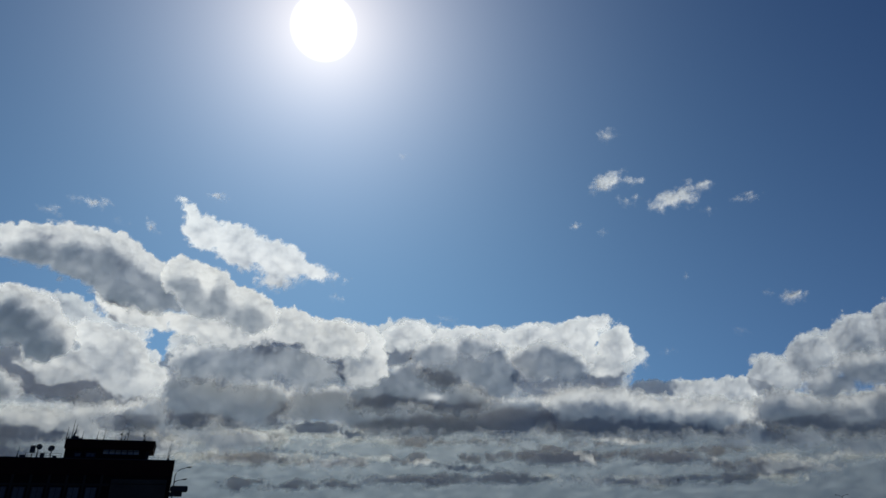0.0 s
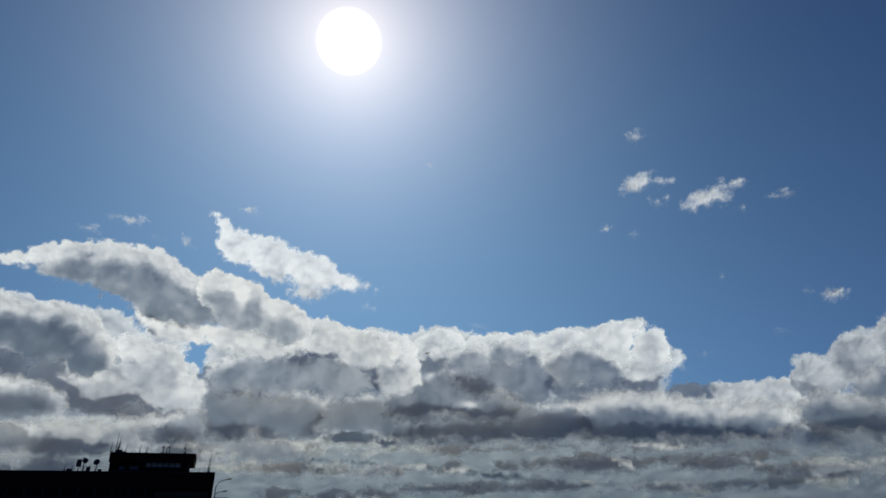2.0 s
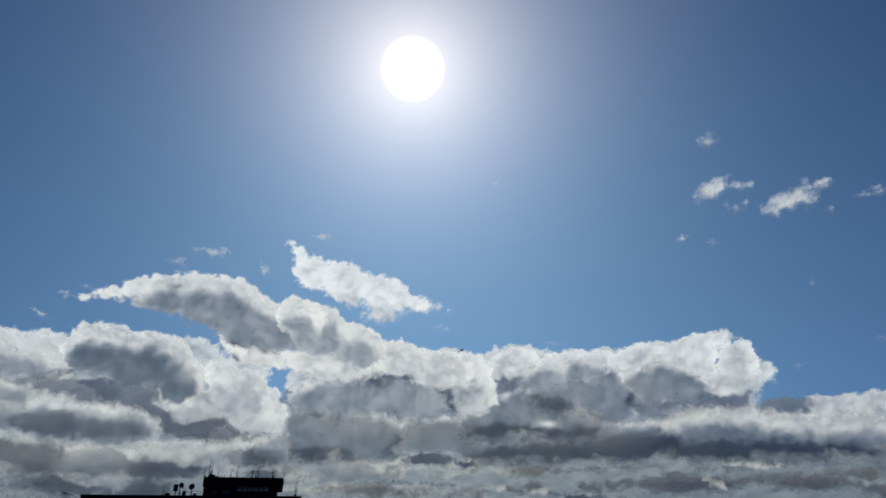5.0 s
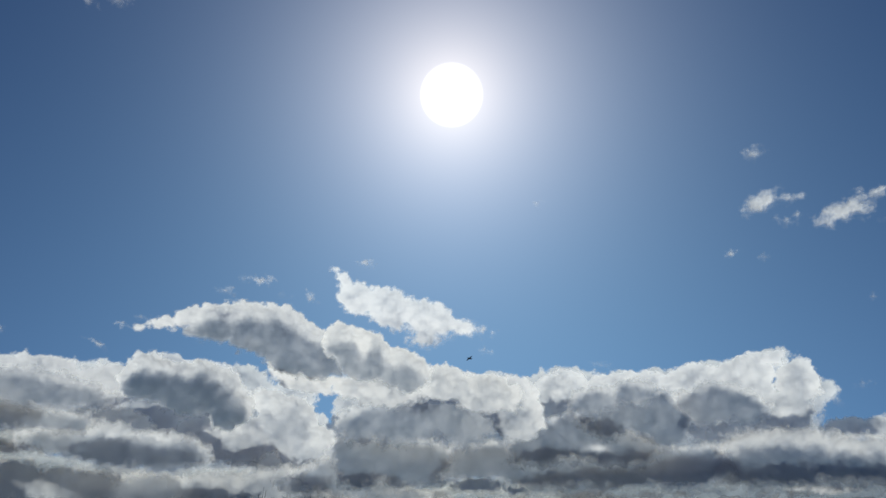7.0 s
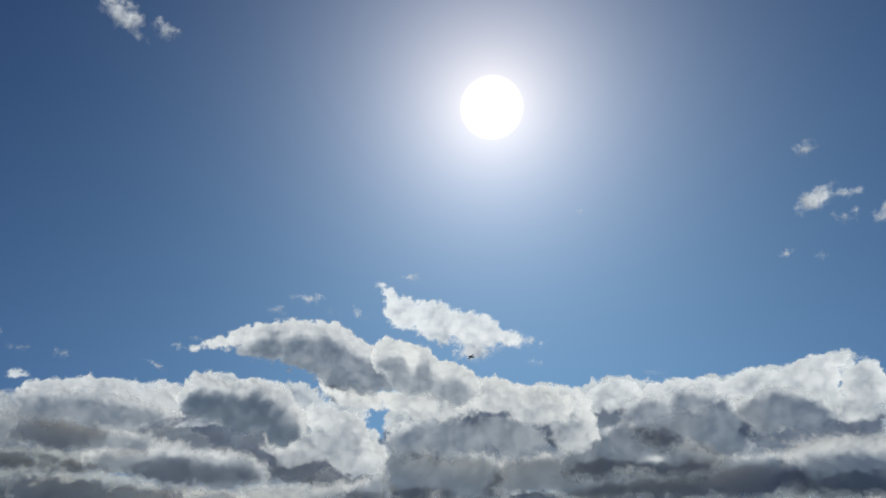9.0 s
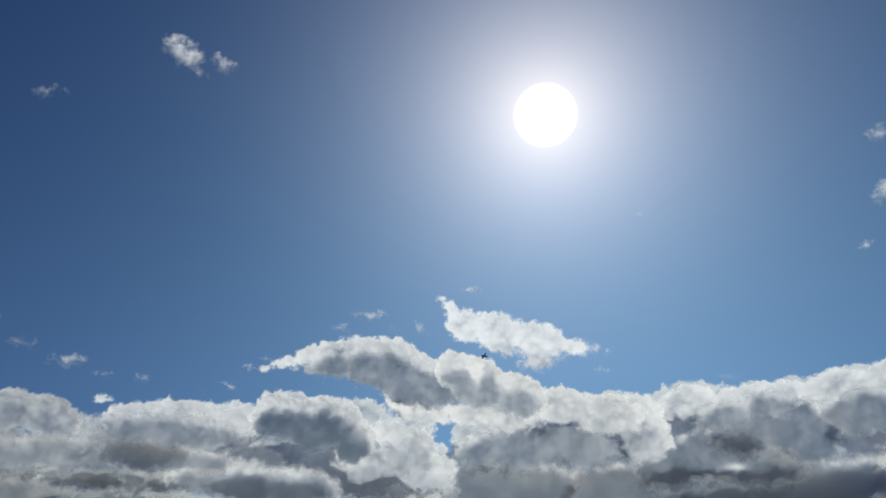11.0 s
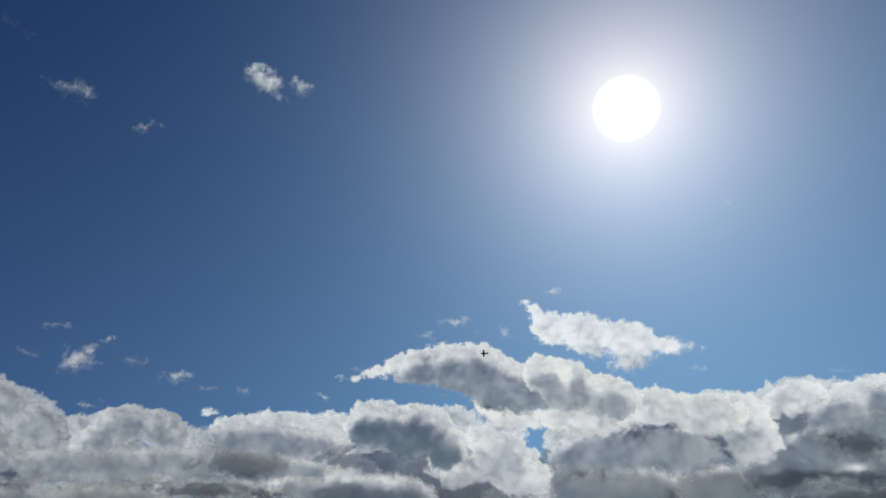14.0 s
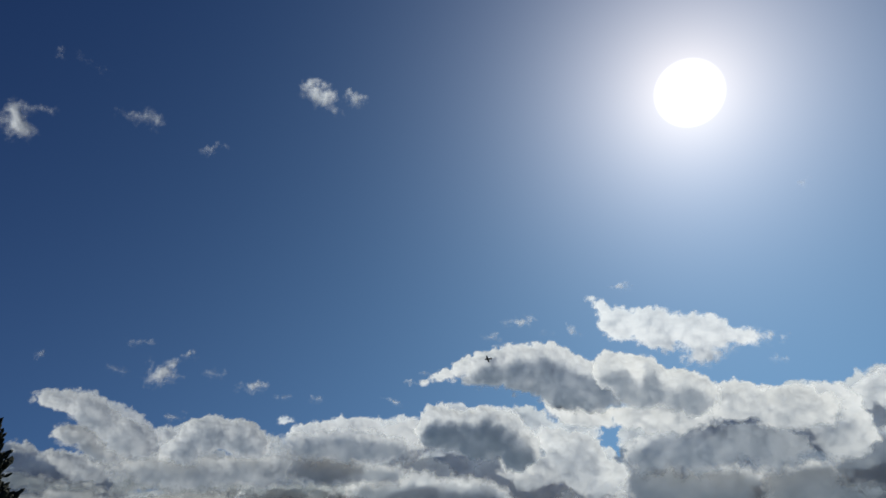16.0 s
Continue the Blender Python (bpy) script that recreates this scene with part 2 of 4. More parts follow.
    density = np.clip(inside / (crisp * (1 + 1.2 * np.clip(-tilt, 0, 1))), -1, 1.6) * opacity
    keep = inside > -0.7 * amp
    quad = keep[:-1, :-1] | keep[1:, :-1] | keep[:-1, 1:] | keep[1:, 1:]
    index = np.arange(u.size).reshape(u.shape)
    faces = np.stack([index[:-1, :-1][quad], index[:-1, 1:][quad], index[1:, 1:][quad], index[1:, :-1][quad]], -1)
    used, faces = np.unique(faces, return_inverse=True)
    faces = faces.reshape(-1, 4)
    me = bpy.data.meshes.new("cloud")
    me.vertices.add(len(used))
    me.vertices.foreach_set("co", co.reshape(-1, 3)[used].astype(np.float32).ravel())
    me.loops.add(faces.size)
    me.loops.foreach_set("vertex_index", faces.astype(np.int32).ravel())
    me.polygons.add(len(faces))
    me.polygons.foreach_set("loop_start", np.arange(0, faces.size, 4, dtype=np.int32))
    me.polygons.foreach_set("use_smooth", np.ones(len(faces), dtype=bool))
    me.update(calc_edges=True)
    for name, values in (("cloud_cover", density), ("shade_depth", deep)):
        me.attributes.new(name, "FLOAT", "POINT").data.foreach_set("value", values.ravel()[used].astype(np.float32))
    return me


def set_cloud(me, az, el, dist, material, label, group=""):
    me.materials.append(material)
    ob = tagged(new("cloud", me), label, "cloud", group, "stuff")
    ob.matrix_basis = pose(*(heading(az, el) * dist + Vector((0, 0, EYE))), el, 0, -az)
    CLOUDS.append((ob, az, el, dist))


def lump(label, az, el, dist, amp, base, depth, rim, seed, shapes, thick=(), soft=0.33, frayed=0.35, mottle=0.42):
    """One heap of the cumulus field."""
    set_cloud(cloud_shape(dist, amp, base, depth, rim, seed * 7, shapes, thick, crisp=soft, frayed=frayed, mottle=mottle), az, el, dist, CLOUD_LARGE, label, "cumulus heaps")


def bank(label, az, el, dist, amp, base, seed, shapes):
    """The pale mass of cloud behind the heaps."""
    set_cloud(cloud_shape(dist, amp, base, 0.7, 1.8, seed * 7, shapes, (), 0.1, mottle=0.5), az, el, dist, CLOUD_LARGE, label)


def flat_cloud(az, el, half, height, depth, seed):
    """One of the low flat clouds of the far layers: ragged pale top, dark level base."""
    rnd = random.Random(seed)
    shapes = [(half * (-0.9 + 0.3 * k), rnd.uniform(-0.25, 0.3) * height, half * 0.3, height * rnd.uniform(0.5, 1.0), rnd.uniform(-4, 4)) for k in range(7)]
    dist = 3420 - 8 * el
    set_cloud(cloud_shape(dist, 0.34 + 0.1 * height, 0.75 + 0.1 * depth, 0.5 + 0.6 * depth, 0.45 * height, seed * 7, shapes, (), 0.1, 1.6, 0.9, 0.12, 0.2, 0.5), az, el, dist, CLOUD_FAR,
              "low flat far cloud with a grey level base", "far low clouds")


def deck(label, dist, amp, base, seed, shapes):
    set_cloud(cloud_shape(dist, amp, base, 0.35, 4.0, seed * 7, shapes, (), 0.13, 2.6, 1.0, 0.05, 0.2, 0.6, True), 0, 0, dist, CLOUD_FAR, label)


def wisp(az, el, ru, rv, turn, opacity, seed):
    size = min(ru, rv)
    dist = 1900 if el > 30 else 2600
    rnd = random.Random(seed)
    c, d = math.cos(radians(turn)), math.sin(radians(turn))
    shapes = [(0, 0, ru * 0.85, rv * 0.85, turn)]
    for _ in range(5):
        x, y, k = rnd.uniform(-0.9, 0.9) * ru, rnd.uniform(-0.8, 0.8) * rv, rnd.uniform(0.25, 0.55)
        shapes.append((x * c - y * d, x * d + y * c, ru * k, rv * k, turn + rnd.uniform(-25, 25)))
    label = "small torn shred of white cloud" if opacity > 0.5 else "faint thin wisp of white cloud"
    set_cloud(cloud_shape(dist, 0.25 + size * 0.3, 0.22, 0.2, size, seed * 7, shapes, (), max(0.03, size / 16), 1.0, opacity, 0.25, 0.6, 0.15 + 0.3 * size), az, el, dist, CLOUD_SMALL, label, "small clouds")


bank("long pale cumulus bank behind darker heaps", -2.52, 12.20, 4700, 0.50, 0.30, 1,
     [(-17.9, 3.54, 3.79, 2.94, 0), (-13.37, 4.13, 5.14, 2.53, -10), (-7.2, 3.08, 5.67, 2.93, -12), (-1.04, 3.3, 5.17, 2.66, 0), (5.7, 2.9, 5.73, 2.56, 0), (11.99, 3.23, 4.73, 2.32, 0), (15.53, 5.13, 2.58, 1.04, 11), (18.02, 2.52, 2.54, 1.65, 0), (16.1, 1.4, 3.15, 1.84, 0), (-14.61, -0.87, 8.48, 3.44, 0), (10.77, -1.08, 9.81, 3.1, 0)])
bank("bright broken cumulus field with small blue gaps", -28.60, 12.53, 4700, 0.50, 0.30, 2,
     [(-1.05, 1.24, 3.19, 2.47, 6), (0.18, 3.45, 2.51, 1.37, -4), (-5.02, 3.44, 3.38, 2.12, 8), (-5.6, 0.73, 4.39, 2.59, 6), (0.33, -1.76, 6.03, 2.22, 5), (5.71, 0.56, 2.68, 1.89, 6), (2.01, 0.42, 1.89, 1.37, 6), (-3.61, -1.66, 6.37, 2.15, 5), (-9.29, 1.16, 4.1, 3.35, 7)])
bank("bright ragged cumulus bank trailing to one side", 29.00, 9.77, 4650, 0.50, 0.60, 3,
     [(-0.34, 1.15, 2.39, 1.78, -7), (-1.66, 2.64, 1.07, 0.73, -8), (2.61, 2.76, 2.09, 1.67, -8), (6, 2.7, 3.21, 2.65, -8), (9.3, 1.8, 4.32, 3.71, -8)])
bank("bright heaped cumulus bank", -39.71, 14.43, 4400, 0.50, 0.30, 6,
     [(-10.72, 0.38, 2.87, 1.19, 7), (-0.03, 1.92, 3.03, 1.84, 1), (3.5, 1.99, 3.02, 1.75, 1), (-5.55, 1.1, 4.52, 1.55, 6), (-10.11, 1.26, 2.53, 0.87, 1), (-14.46, 1.76, 1.32, 0.39, 1), (4.97, -0.38, 2.98, 2.36, 1), (-1.98, -0.98, 6.46, 2.35, 1), (-8.88, -2.05, 6.94, 2.33, 1), (4.94, -2.71, 6.37, 2.3, 1)])
bank("hazy pale cumulus bank", -62.59, 12.49, 4700, 0.50, 0.50, 7,
     [(1.82, 1.79, 3.16, 1.18, 2), (5.23, 1.05, 3.77, 1.36, -3), (-1.11, 0.99, 2.14, 1.07, 7), (-0.97, -1.41, 6.31, 2.17, 6), (8.79, 0.05, 4.33, 1.67, 6), (7.25, -1.93, 7.92, 1.79, 5), (-8.88, -2.22, 2.96, 1.25, 11)])
bank("soft sloping cumulus with a pale upper edge", -69.99, 14.15, 4350, 0.50, 0.50, 8,
     [(6.04, -0.68, 2.12, 1.15, 11), (5.65, -2.11, 2.41, 1.62, 10), (1.88, -2.94, 2.37, 2.12, 8), (-2.75, 1.17, 1.9, 0.59, 5), (0.2, 0.68, 2.93, 0.99, -13), (2.73, -0.88, 3.07, 1.38, -21), (-0.34, -1.56, 2.3, 1.1, 8), (5.67, -2.22, 2.72, 1.64, -21), (2.14, -3.12, 2.77, 1.7, 7)])
# the heaps: bearing, height, distance, raggedness, overall darkness, darkness under the crest, width of the bright
# crest, seed
lump("overhanging cumulus with a smooth grey belly and bright crest", -35.19, 20.49, 2250, 0.42, 0.16, 1.35, 1.35, 11,
     [(-0.84, 0.71, 2.87, 1.97, 15), (3.32, 0.58, 4.77, 2.56, -4), (7.8, -0.86, 3.84, 2.48, -14), (-3.22, 0.78, 1.57, 0.98, 23), (-4.96, 0.18, 1.72, 0.68, 17), (-6.8, -0.37, 1.14, 0.43, 20), (5.56, -1.09, 3.04, 2.19, -19)], mottle=0.25)
lump("rounded cumulus heads with grey undersides", -21.81, 19.35, 1990, 0.36, 0.14, 0.95, 1.35, 12,
     [(-0.48, 0.02, 3.18, 2.49, -28), (3.16, -1.16, 3.07, 2.1, -23), (-2.68, 1.13, 1.74, 1.92, 1)],
     [(-0.53, 1.19, 0.52, 1.52, 1, -1)], mottle=0.25)
lump("pale cumulus ridge with a bright ragged top", -20.51, 16.94, 2320, 0.40, 0.22, 0.52, 2.08, 13,
     [(-6.67, 0.12, 3.53, 1.36, -14), (-0.09, -0.54, 5.1, 1.76, -4), (-8.21, 0.99, 2.52, 1.21, -29), (5.52, 0.18, 3.04, 1.79, -9), (9.57, -0.77, 3.73, 1.98, -4)])
lump("thin bright wedge-shaped cumulus", -18.70, 23.58, 3600, 0.42, 0.10, 0.40, 2.34, 14,
     [(-6.15, 3.53, 0.63, 0.52, -39), (-5.4, 2.44, 0.83, 1.15, 31), (-4.13, 1, 2.08, 1.65, -19), (-1.16, 0.39, 3.44, 1.75, -21), (2.24, -0.62, 3.63, 1.85, -20), (5.47, -1.42, 2.47, 1.03, -14), (7.69, -1.72, 1.33, 0.41, -8), (2.25, -2.47, 2.18, 1.33, 5), (-0.88, -1.1, 2.6, 1.03, -21)], soft=0.5, frayed=0.5)
lump("grey-bellied cumulus with a bright sunlit rim", -37.08, 15.18, 2750, 0.45, 0.18, 2.30, 1.35, 15,
     [(-3.45, 0.73, 2.44, 2.29, 6), (0.25, 0.34, 4.01, 2.52, -3), (3.29, -1.09, 2.17, 2.05, 5)])
lump("pale cumulus ridge with a bright ragged top", -48.35, 14.66, 3920, 0.45, 0.24, 0.98, 2.60, 16,
     [(-3.59, -0.33, 2.94, 1.87, 9), (-0.31, 0.17, 4, 1.96, 4), (4.19, 0.18, 3.4, 2.01, 8)])
lump("soft mid-grey cumulus heap among brighter cloud", -48.88, 12.09, 3016, 0.40, 0.25, 1.23, 0.83, 17,
     [(-2.04, -0.08, 4.84, 1.95, 1), (2.21, -0.25, 3.81, 1.54, 2)], soft=0.9, frayed=0.15, mottle=0.25)
lump("dark grey flat-bottomed cumulus lit along its top", -42.58, 10.55, 3077, 0.42, 0.22, 1.37, 1.25, 18,
     [(0.04, -0.17, 6.02, 2.29, -5), (4.38, -0.47, 4.22, 2.28, -1), (-4.06, 0.11, 2.87, 1.71, 0)], soft=0.9, frayed=0.15, mottle=0.25)
lump("pale cumulus ridge with a bright ragged top", -30.71, 12.60, 3981, 0.45, 0.20, 0.52, 1.56, 19,
     [(-1.64, -0.91, 3.31, 2.27, 3), (2, 0.67, 2.69, 2.57, 3), (3.91, -1.36, 3.17, 2.3, 2), (-4.46, -0.59, 2.77, 1.81, 3), (0.36, 2.24, 2.23, 1.3, -21)])
lump("soft mid-grey cumulus heap among brighter cloud", -44.04, 7.49, 3200, 0.42, 0.25, 0.65, 1.35, 20,
     [(-5.17, 0.04, 5.28, 2.02, -5), (0.21, -0.32, 5.71, 1.93, -2), (5.54, -0.21, 5.06, 1.84, 3)], soft=0.9, frayed=0.15, mottle=0.25)
lump("pale cumulus ridge with a bright ragged top", -28.09, 10.07, 4057, 0.42, 0.25, 0.60, 1.35, 21,
     [(-2.27, 0.34, 4.54, 1.51, -5), (2.33, -0.35, 2.83, 1.53, -7)])
lump("dark grey flat-bottomed cumulus lit along its top", -38.97, 10.33, 3086, 0.42, 0.25, 0.91, 1.04, 22,
     [(-2.01, -0.24, 5.33, 1.89, 1), (2.18, -0.09, 2.94, 1.67, 1)], soft=0.9, frayed=0.15, mottle=0.25)
lump("soft mid-grey cumulus heap among brighter cloud", -35.54, 7.13, 3214, 0.40, 0.30, 0.72, 1.04, 23,
     [(-4.12, 0.61, 5.37, 1.77, -1), (1.76, 0.51, 5.87, 1.87, 3), (7.63, 1.26, 5.83, 1.87, 3), (-4.75, -1.42, 5.16, 1.65, 2), (0.57, -1.64, 4.27, 1.47, 2)], soft=0.9, frayed=0.15, mottle=0.25)
lump("dark grey flat-bottomed cumulus lit along its top", -25.69, 7.66, 3193, 0.40, 0.35, 0.72, 0.83, 24,
     [(-0.77, 0.7, 3.61, 1.35, 2), (0.81, -1.05, 4.35, 1.43, 1)], soft=0.9, frayed=0.15, mottle=0.25)
lump("pale cumulus ridge with a bright ragged top", -10.30, 15.35, 2750, 0.45, 0.20, 0.60, 2.34, 25,
     [(-3.74, 1.42, 4.02, 1.88, -13), (1.34, 0.23, 3.37, 2.31, -3), (2.45, -1.66, 2.55, 2.23, -8)])
lump("soft mid-grey cumulus heap among brighter cloud", -17.86, 14.06, 2937, 0.45, 0.22, 1.10, 1.04, 26,
     [(-0.53, -0.23, 5.58, 2.82, 3), (4.97, 0.35, 3.71, 3.52, 4), (-4.15, -0.68, 2.78, 2.22, 3)], soft=0.9, frayed=0.15, mottle=0.25)
lump("dark grey flat-bottomed cumulus lit along its top", -20.26, 10.48, 3080, 0.42, 0.25, 2.02, 0.83, 27,
     [(-0.83, 0.58, 4.07, 3.08, 3), (2.72, -0.28, 4.2, 2.8, 3), (-1.75, -0.85, 2.73, 2.41, 3)], soft=0.9, frayed=0.15, mottle=0.25)
lump("pale cumulus ridge with a bright ragged top", 9.21, 14.81, 4225, 0.45, 0.20, 0.52, 2.08, 28,
     [(-12.32, 1.21, 3.21, 2.39, -4), (-6.66, 0.55, 4.88, 2.25, -3), (-1, 0.52, 4.02, 2.02, -3), (2.8, 0.79, 2.46, 2.1, -4), (4.67, 2.18, 1.87, 0.8, 8), (6.42, 0.07, 1.72, 2.07, -3), (0.72, -2.99, 4.41, 1.67, -3), (4.73, -2.21, 2.63, 1.95, -3)])
lump("dark grey flat-bottomed cumulus lit along its top", -2.26, 11.76, 3029, 0.42, 0.22, 1.76, 0.62, 29,
     [(-3.31, -0.24, 4.32, 2.4, 19), (0, 0.43, 4.37, 2.63, 9), (3.31, -0.79, 4.49, 2.26, -1)],
     [(1.38, -0.68, 0.92, 0.3, -1, -1.6)], soft=0.9, frayed=0.15, mottle=0.25)
lump("dark grey flat-bottomed cumulus lit along its top", 2.85, 13.32, 2967, 0.40, 0.22, 1.49, 0.62, 30,
     [(0.44, 0.32, 3.45, 2.76, -2), (2.17, -1.08, 2.31, 2.51, -2), (-2.65, 0.16, 3.13, 2.31, -2)], soft=0.9, frayed=0.15, mottle=0.25)
lump("soft mid-grey cumulus heap among brighter cloud", 0.97, 15.30, 2750, 0.40, 0.20, 0.98, 0.83, 31,
     [(-1.82, -0.55, 3.04, 1.87, 4), (1.81, 0.14, 2.57, 1.53, -1)], soft=0.9, frayed=0.15, mottle=0.25)
lump("pale cumulus ridge with a bright ragged top", -9.04, 11.18, 4244, 0.45, 0.20, 0.68, 2.08, 32,
     [(-0.66, -0.01, 5.53, 2.19, 1), (-6.54, 0.39, 4.86, 2.4, 1), (7.42, -0.4, 6.1, 1.98, 1)])
lump("soft mid-grey cumulus heap among brighter cloud", 10.23, 13.54, 3088, 0.40, 0.22, 1.37, 0.73, 33,
     [(-1.37, 0.13, 4.03, 2.29, 2), (1.32, -0.53, 2.18, 1.76, -3)], soft=0.9, frayed=0.15, mottle=0.25)
lump("dark grey flat-bottomed cumulus lit along its top", -2.77, 9.93, 3102, 0.42, 0.30, 2.02, 0.62, 34,
     [(-8.75, 0.4, 4.93, 2.23, 0), (-2.78, 0.01, 6.43, 2.78, 0), (3.29, -0.34, 6.39, 2.68, -1), (8.32, -0.87, 5.19, 2.34, -1)], soft=0.9, frayed=0.15, mottle=0.25)
lump("dark grey flat-bottomed cumulus lit along its top", 18.20, 8.79, 3148, 0.42, 0.25, 1.89, 1.46, 35,
     [(-4.99, 0.37, 6.67, 2.73, -4), (0.11, -0.3, 5.58, 2.33, -4), (4.53, -0.6, 4.36, 2.17, -4)], soft=0.9, frayed=0.15, mottle=0.25)
lump("pale cumulus ridge with a bright ragged top", 21.76, 10.37, 4248, 0.36, 0.22, 0.52, 1.35, 36,
     [(-3.52, 0.35, 2.28, 1.14, -5), (-0.16, -0.05, 3.45, 1.29, -5), (3.51, -0.29, 2.46, 1.35, -5)])
lump("pale cumulus ridge with a bright ragged top", 32.75, 12.01, 4239, 0.45, 0.45, 1.12, 1.87, 37,
     [(-4.7, -1.43, 2.17, 2, -8), (-1.62, -0.3, 2.24, 2.27, -8), (1.68, 0.71, 2.17, 2.38, -9), (4.24, 0.92, 2.3, 2.91, -10)])
lump("soft mid-grey cumulus heap among brighter cloud", 33.27, 10.32, 3087, 0.42, 0.25, 1.37, 1.04, 38,
     [(1.35, 0.28, 2.82, 1.93, -8), (-1.47, -0.62, 2.6, 1.67, -7)], soft=0.9, frayed=0.15, mottle=0.25)
lump("dark grey flat-bottomed cumulus lit along its top", 32.57, 7.81, 3187, 0.42, 0.30, 1.76, 1.14, 39,
     [(-3.89, 0.31, 3.94, 2.09, -6), (-0.24, -0.49, 4, 2.19, -6), (3.69, -0.29, 3.65, 2.56, -6)], soft=0.9, frayed=0.15, mottle=0.25)
lump("dark grey flat-bottomed cumulus lit along its top", -20.58, 8.17, 3173, 0.38, 0.30, 1.56, 0.73, 40,
     [(-1.69, 0.76, 6.45, 2.2, 1), (1.74, -1.13, 6.03, 1.36, 1)], soft=0.9, frayed=0.15, mottle=0.25)
lump("dark grey flat-bottomed cumulus lit along its top", 1.48, 9.01, 3139, 0.38, 0.30, 1.69, 0.62, 41,
     [(-4.03, -0.24, 7.98, 1.98, -2), (3.97, -0.14, 7.15, 1.86, -2)], soft=0.9, frayed=0.15, mottle=0.25)
lump("dark grey flat-bottomed cumulus lit along its top", 19.48, 7.66, 3193, 0.38, 0.30, 1.56, 0.73, 42,
     [(-6.21, 0.57, 7.1, 2.03, -5), (-0.03, -0.16, 5.64, 1.84, -5), (5.62, -0.87, 4.71, 1.86, -5)], soft=0.9, frayed=0.15, mottle=0.25)
lump("dark grey flat-bottomed cumulus lit along its top", 31.13, 6.67, 3233, 0.38, 0.30, 1.43, 0.73, 43,
     [(-2.09, 0.27, 3.99, 2.27, -6), (1.9, -0.56, 3.61, 2.34, -6)], soft=0.9, frayed=0.15, mottle=0.25)
lump("dark lens-shaped cloud in the low layers", 10.00, 5.55, 3277, 0.30, 0.35, 0.98, 0.42, 44,
     [(-0.02, -0.18, 5.29, 1.1, -3)], soft=0.9, frayed=0.15, mottle=0.25)
lump("dark lens-shaped cloud in the low layers", 19.00, 5.24, 3290, 0.30, 0.35, 0.98, 0.42, 45,
     [(-0.03, -0.17, 5.13, 1.01, -6)], soft=0.9, frayed=0.15, mottle=0.25)
lump("dark lens-shaped cloud in the low layers", 27.18, 4.12, 3335, 0.30, 0.35, 0.98, 0.42, 46,
     [(-0.04, -0.16, 5.14, 1.12, -4)], soft=0.9, frayed=0.15, mottle=0.25)
lump("dark lens-shaped cloud in the low layers", -17.32, 5.95, 3261, 0.30, 0.35, 0.98, 0.42, 47,
     [(0.02, -0.18, 5.52, 1.04, 0)], soft=0.9, frayed=0.15, mottle=0.25)
lump("dark lens-shaped cloud in the low layers", -10.10, 5.56, 3277, 0.30, 0.35, 0.98, 0.42, 48,
     [(0.01, -0.18, 3.52, 0.85, -1)], soft=0.9, frayed=0.15, mottle=0.25)
lump("dark lens-shaped cloud in the low layers", -4.69, 4.19, 3332, 0.30, 0.35, 0.98, 0.42, 49,
     [(-0, -0.18, 6.73, 0.84, -1)], soft=0.9, frayed=0.15, mottle=0.25)
lump("dark lens-shaped cloud in the low layers", 15.21, 3.62, 3355, 0.30, 0.35, 0.98, 0.42, 50,
     [(-0.03, -0.17, 7.15, 0.8, -3)], soft=0.9, frayed=0.15, mottle=0.25)
lump("low pale streak of cloud catching the sun", -10.05, 8.04, 2420, 0.26, 0.25, 0.35, 0.52, 51,
     [(-1.61, 0.25, 3.17, 0.76, 0), (1.62, -0.25, 2.29, 0.52, -8)], soft=0.45, frayed=0.5)
lump("low pale streak of cloud catching the sun", 6.60, 7.47, 2420, 0.26, 0.25, 0.35, 0.52, 52,
     [(-1.19, 0.34, 2.67, 0.33, -3), (1.18, -0.33, 1.89, 0.33, -12)], soft=0.45, frayed=0.5)
lump("low pale streak of cloud catching the sun", 15.72, 6.65, 2420, 0.26, 0.25, 0.35, 0.52, 53,
     [(0, 0, 3.89, 0.36, -7)], soft=0.45, frayed=0.5)
lump("low pale streak of cloud catching the sun", 0.26, 5.15, 2420, 0.26, 0.25, 0.35, 0.52, 54,
     [(1.94, -0.35, 5.26, 0.51, -6), (-1.95, 0.36, 2.94, 0.42, -6)], soft=0.45, frayed=0.5)
lump("low pale streak of cloud catching the sun", 12.51, 5.16, 2420, 0.26, 0.25, 0.35, 0.52, 55,
     [(0, 0, 1.92, 0.52, -39)], soft=0.45, frayed=0.5)
lump("low pale streak of cloud catching the sun", -12.57, 6.34, 2420, 0.26, 0.25, 0.35, 0.52, 56,
     [(1.95, -0.12, 3.93, 0.32, -3), (-1.93, 0.12, 2.41, 0.28, 0)], soft=0.45, frayed=0.5)
lump("rounded pale cumulus lobe rising from the field", -70.14, 13.99, 2940, 0.34, 0.32, 0.55, 1.35, 57,
     [(-2.81, 0.93, 1.96, 0.91, -1), (-0.01, 0.26, 2.85, 1.42, -21), (2.92, -1.23, 2.71, 1.62, -13)], mottle=0.25)
lump("grey-bellied cumulus with a bright sunlit rim", -60.83, 13.41, 2963, 0.36, 0.28, 0.65, 1.25, 58,
     [(-0.35, 0.54, 2.78, 1.73, 12), (2.42, 0.49, 2.76, 1.67, -13), (-2, -1, 2.19, 1.32, 6)])
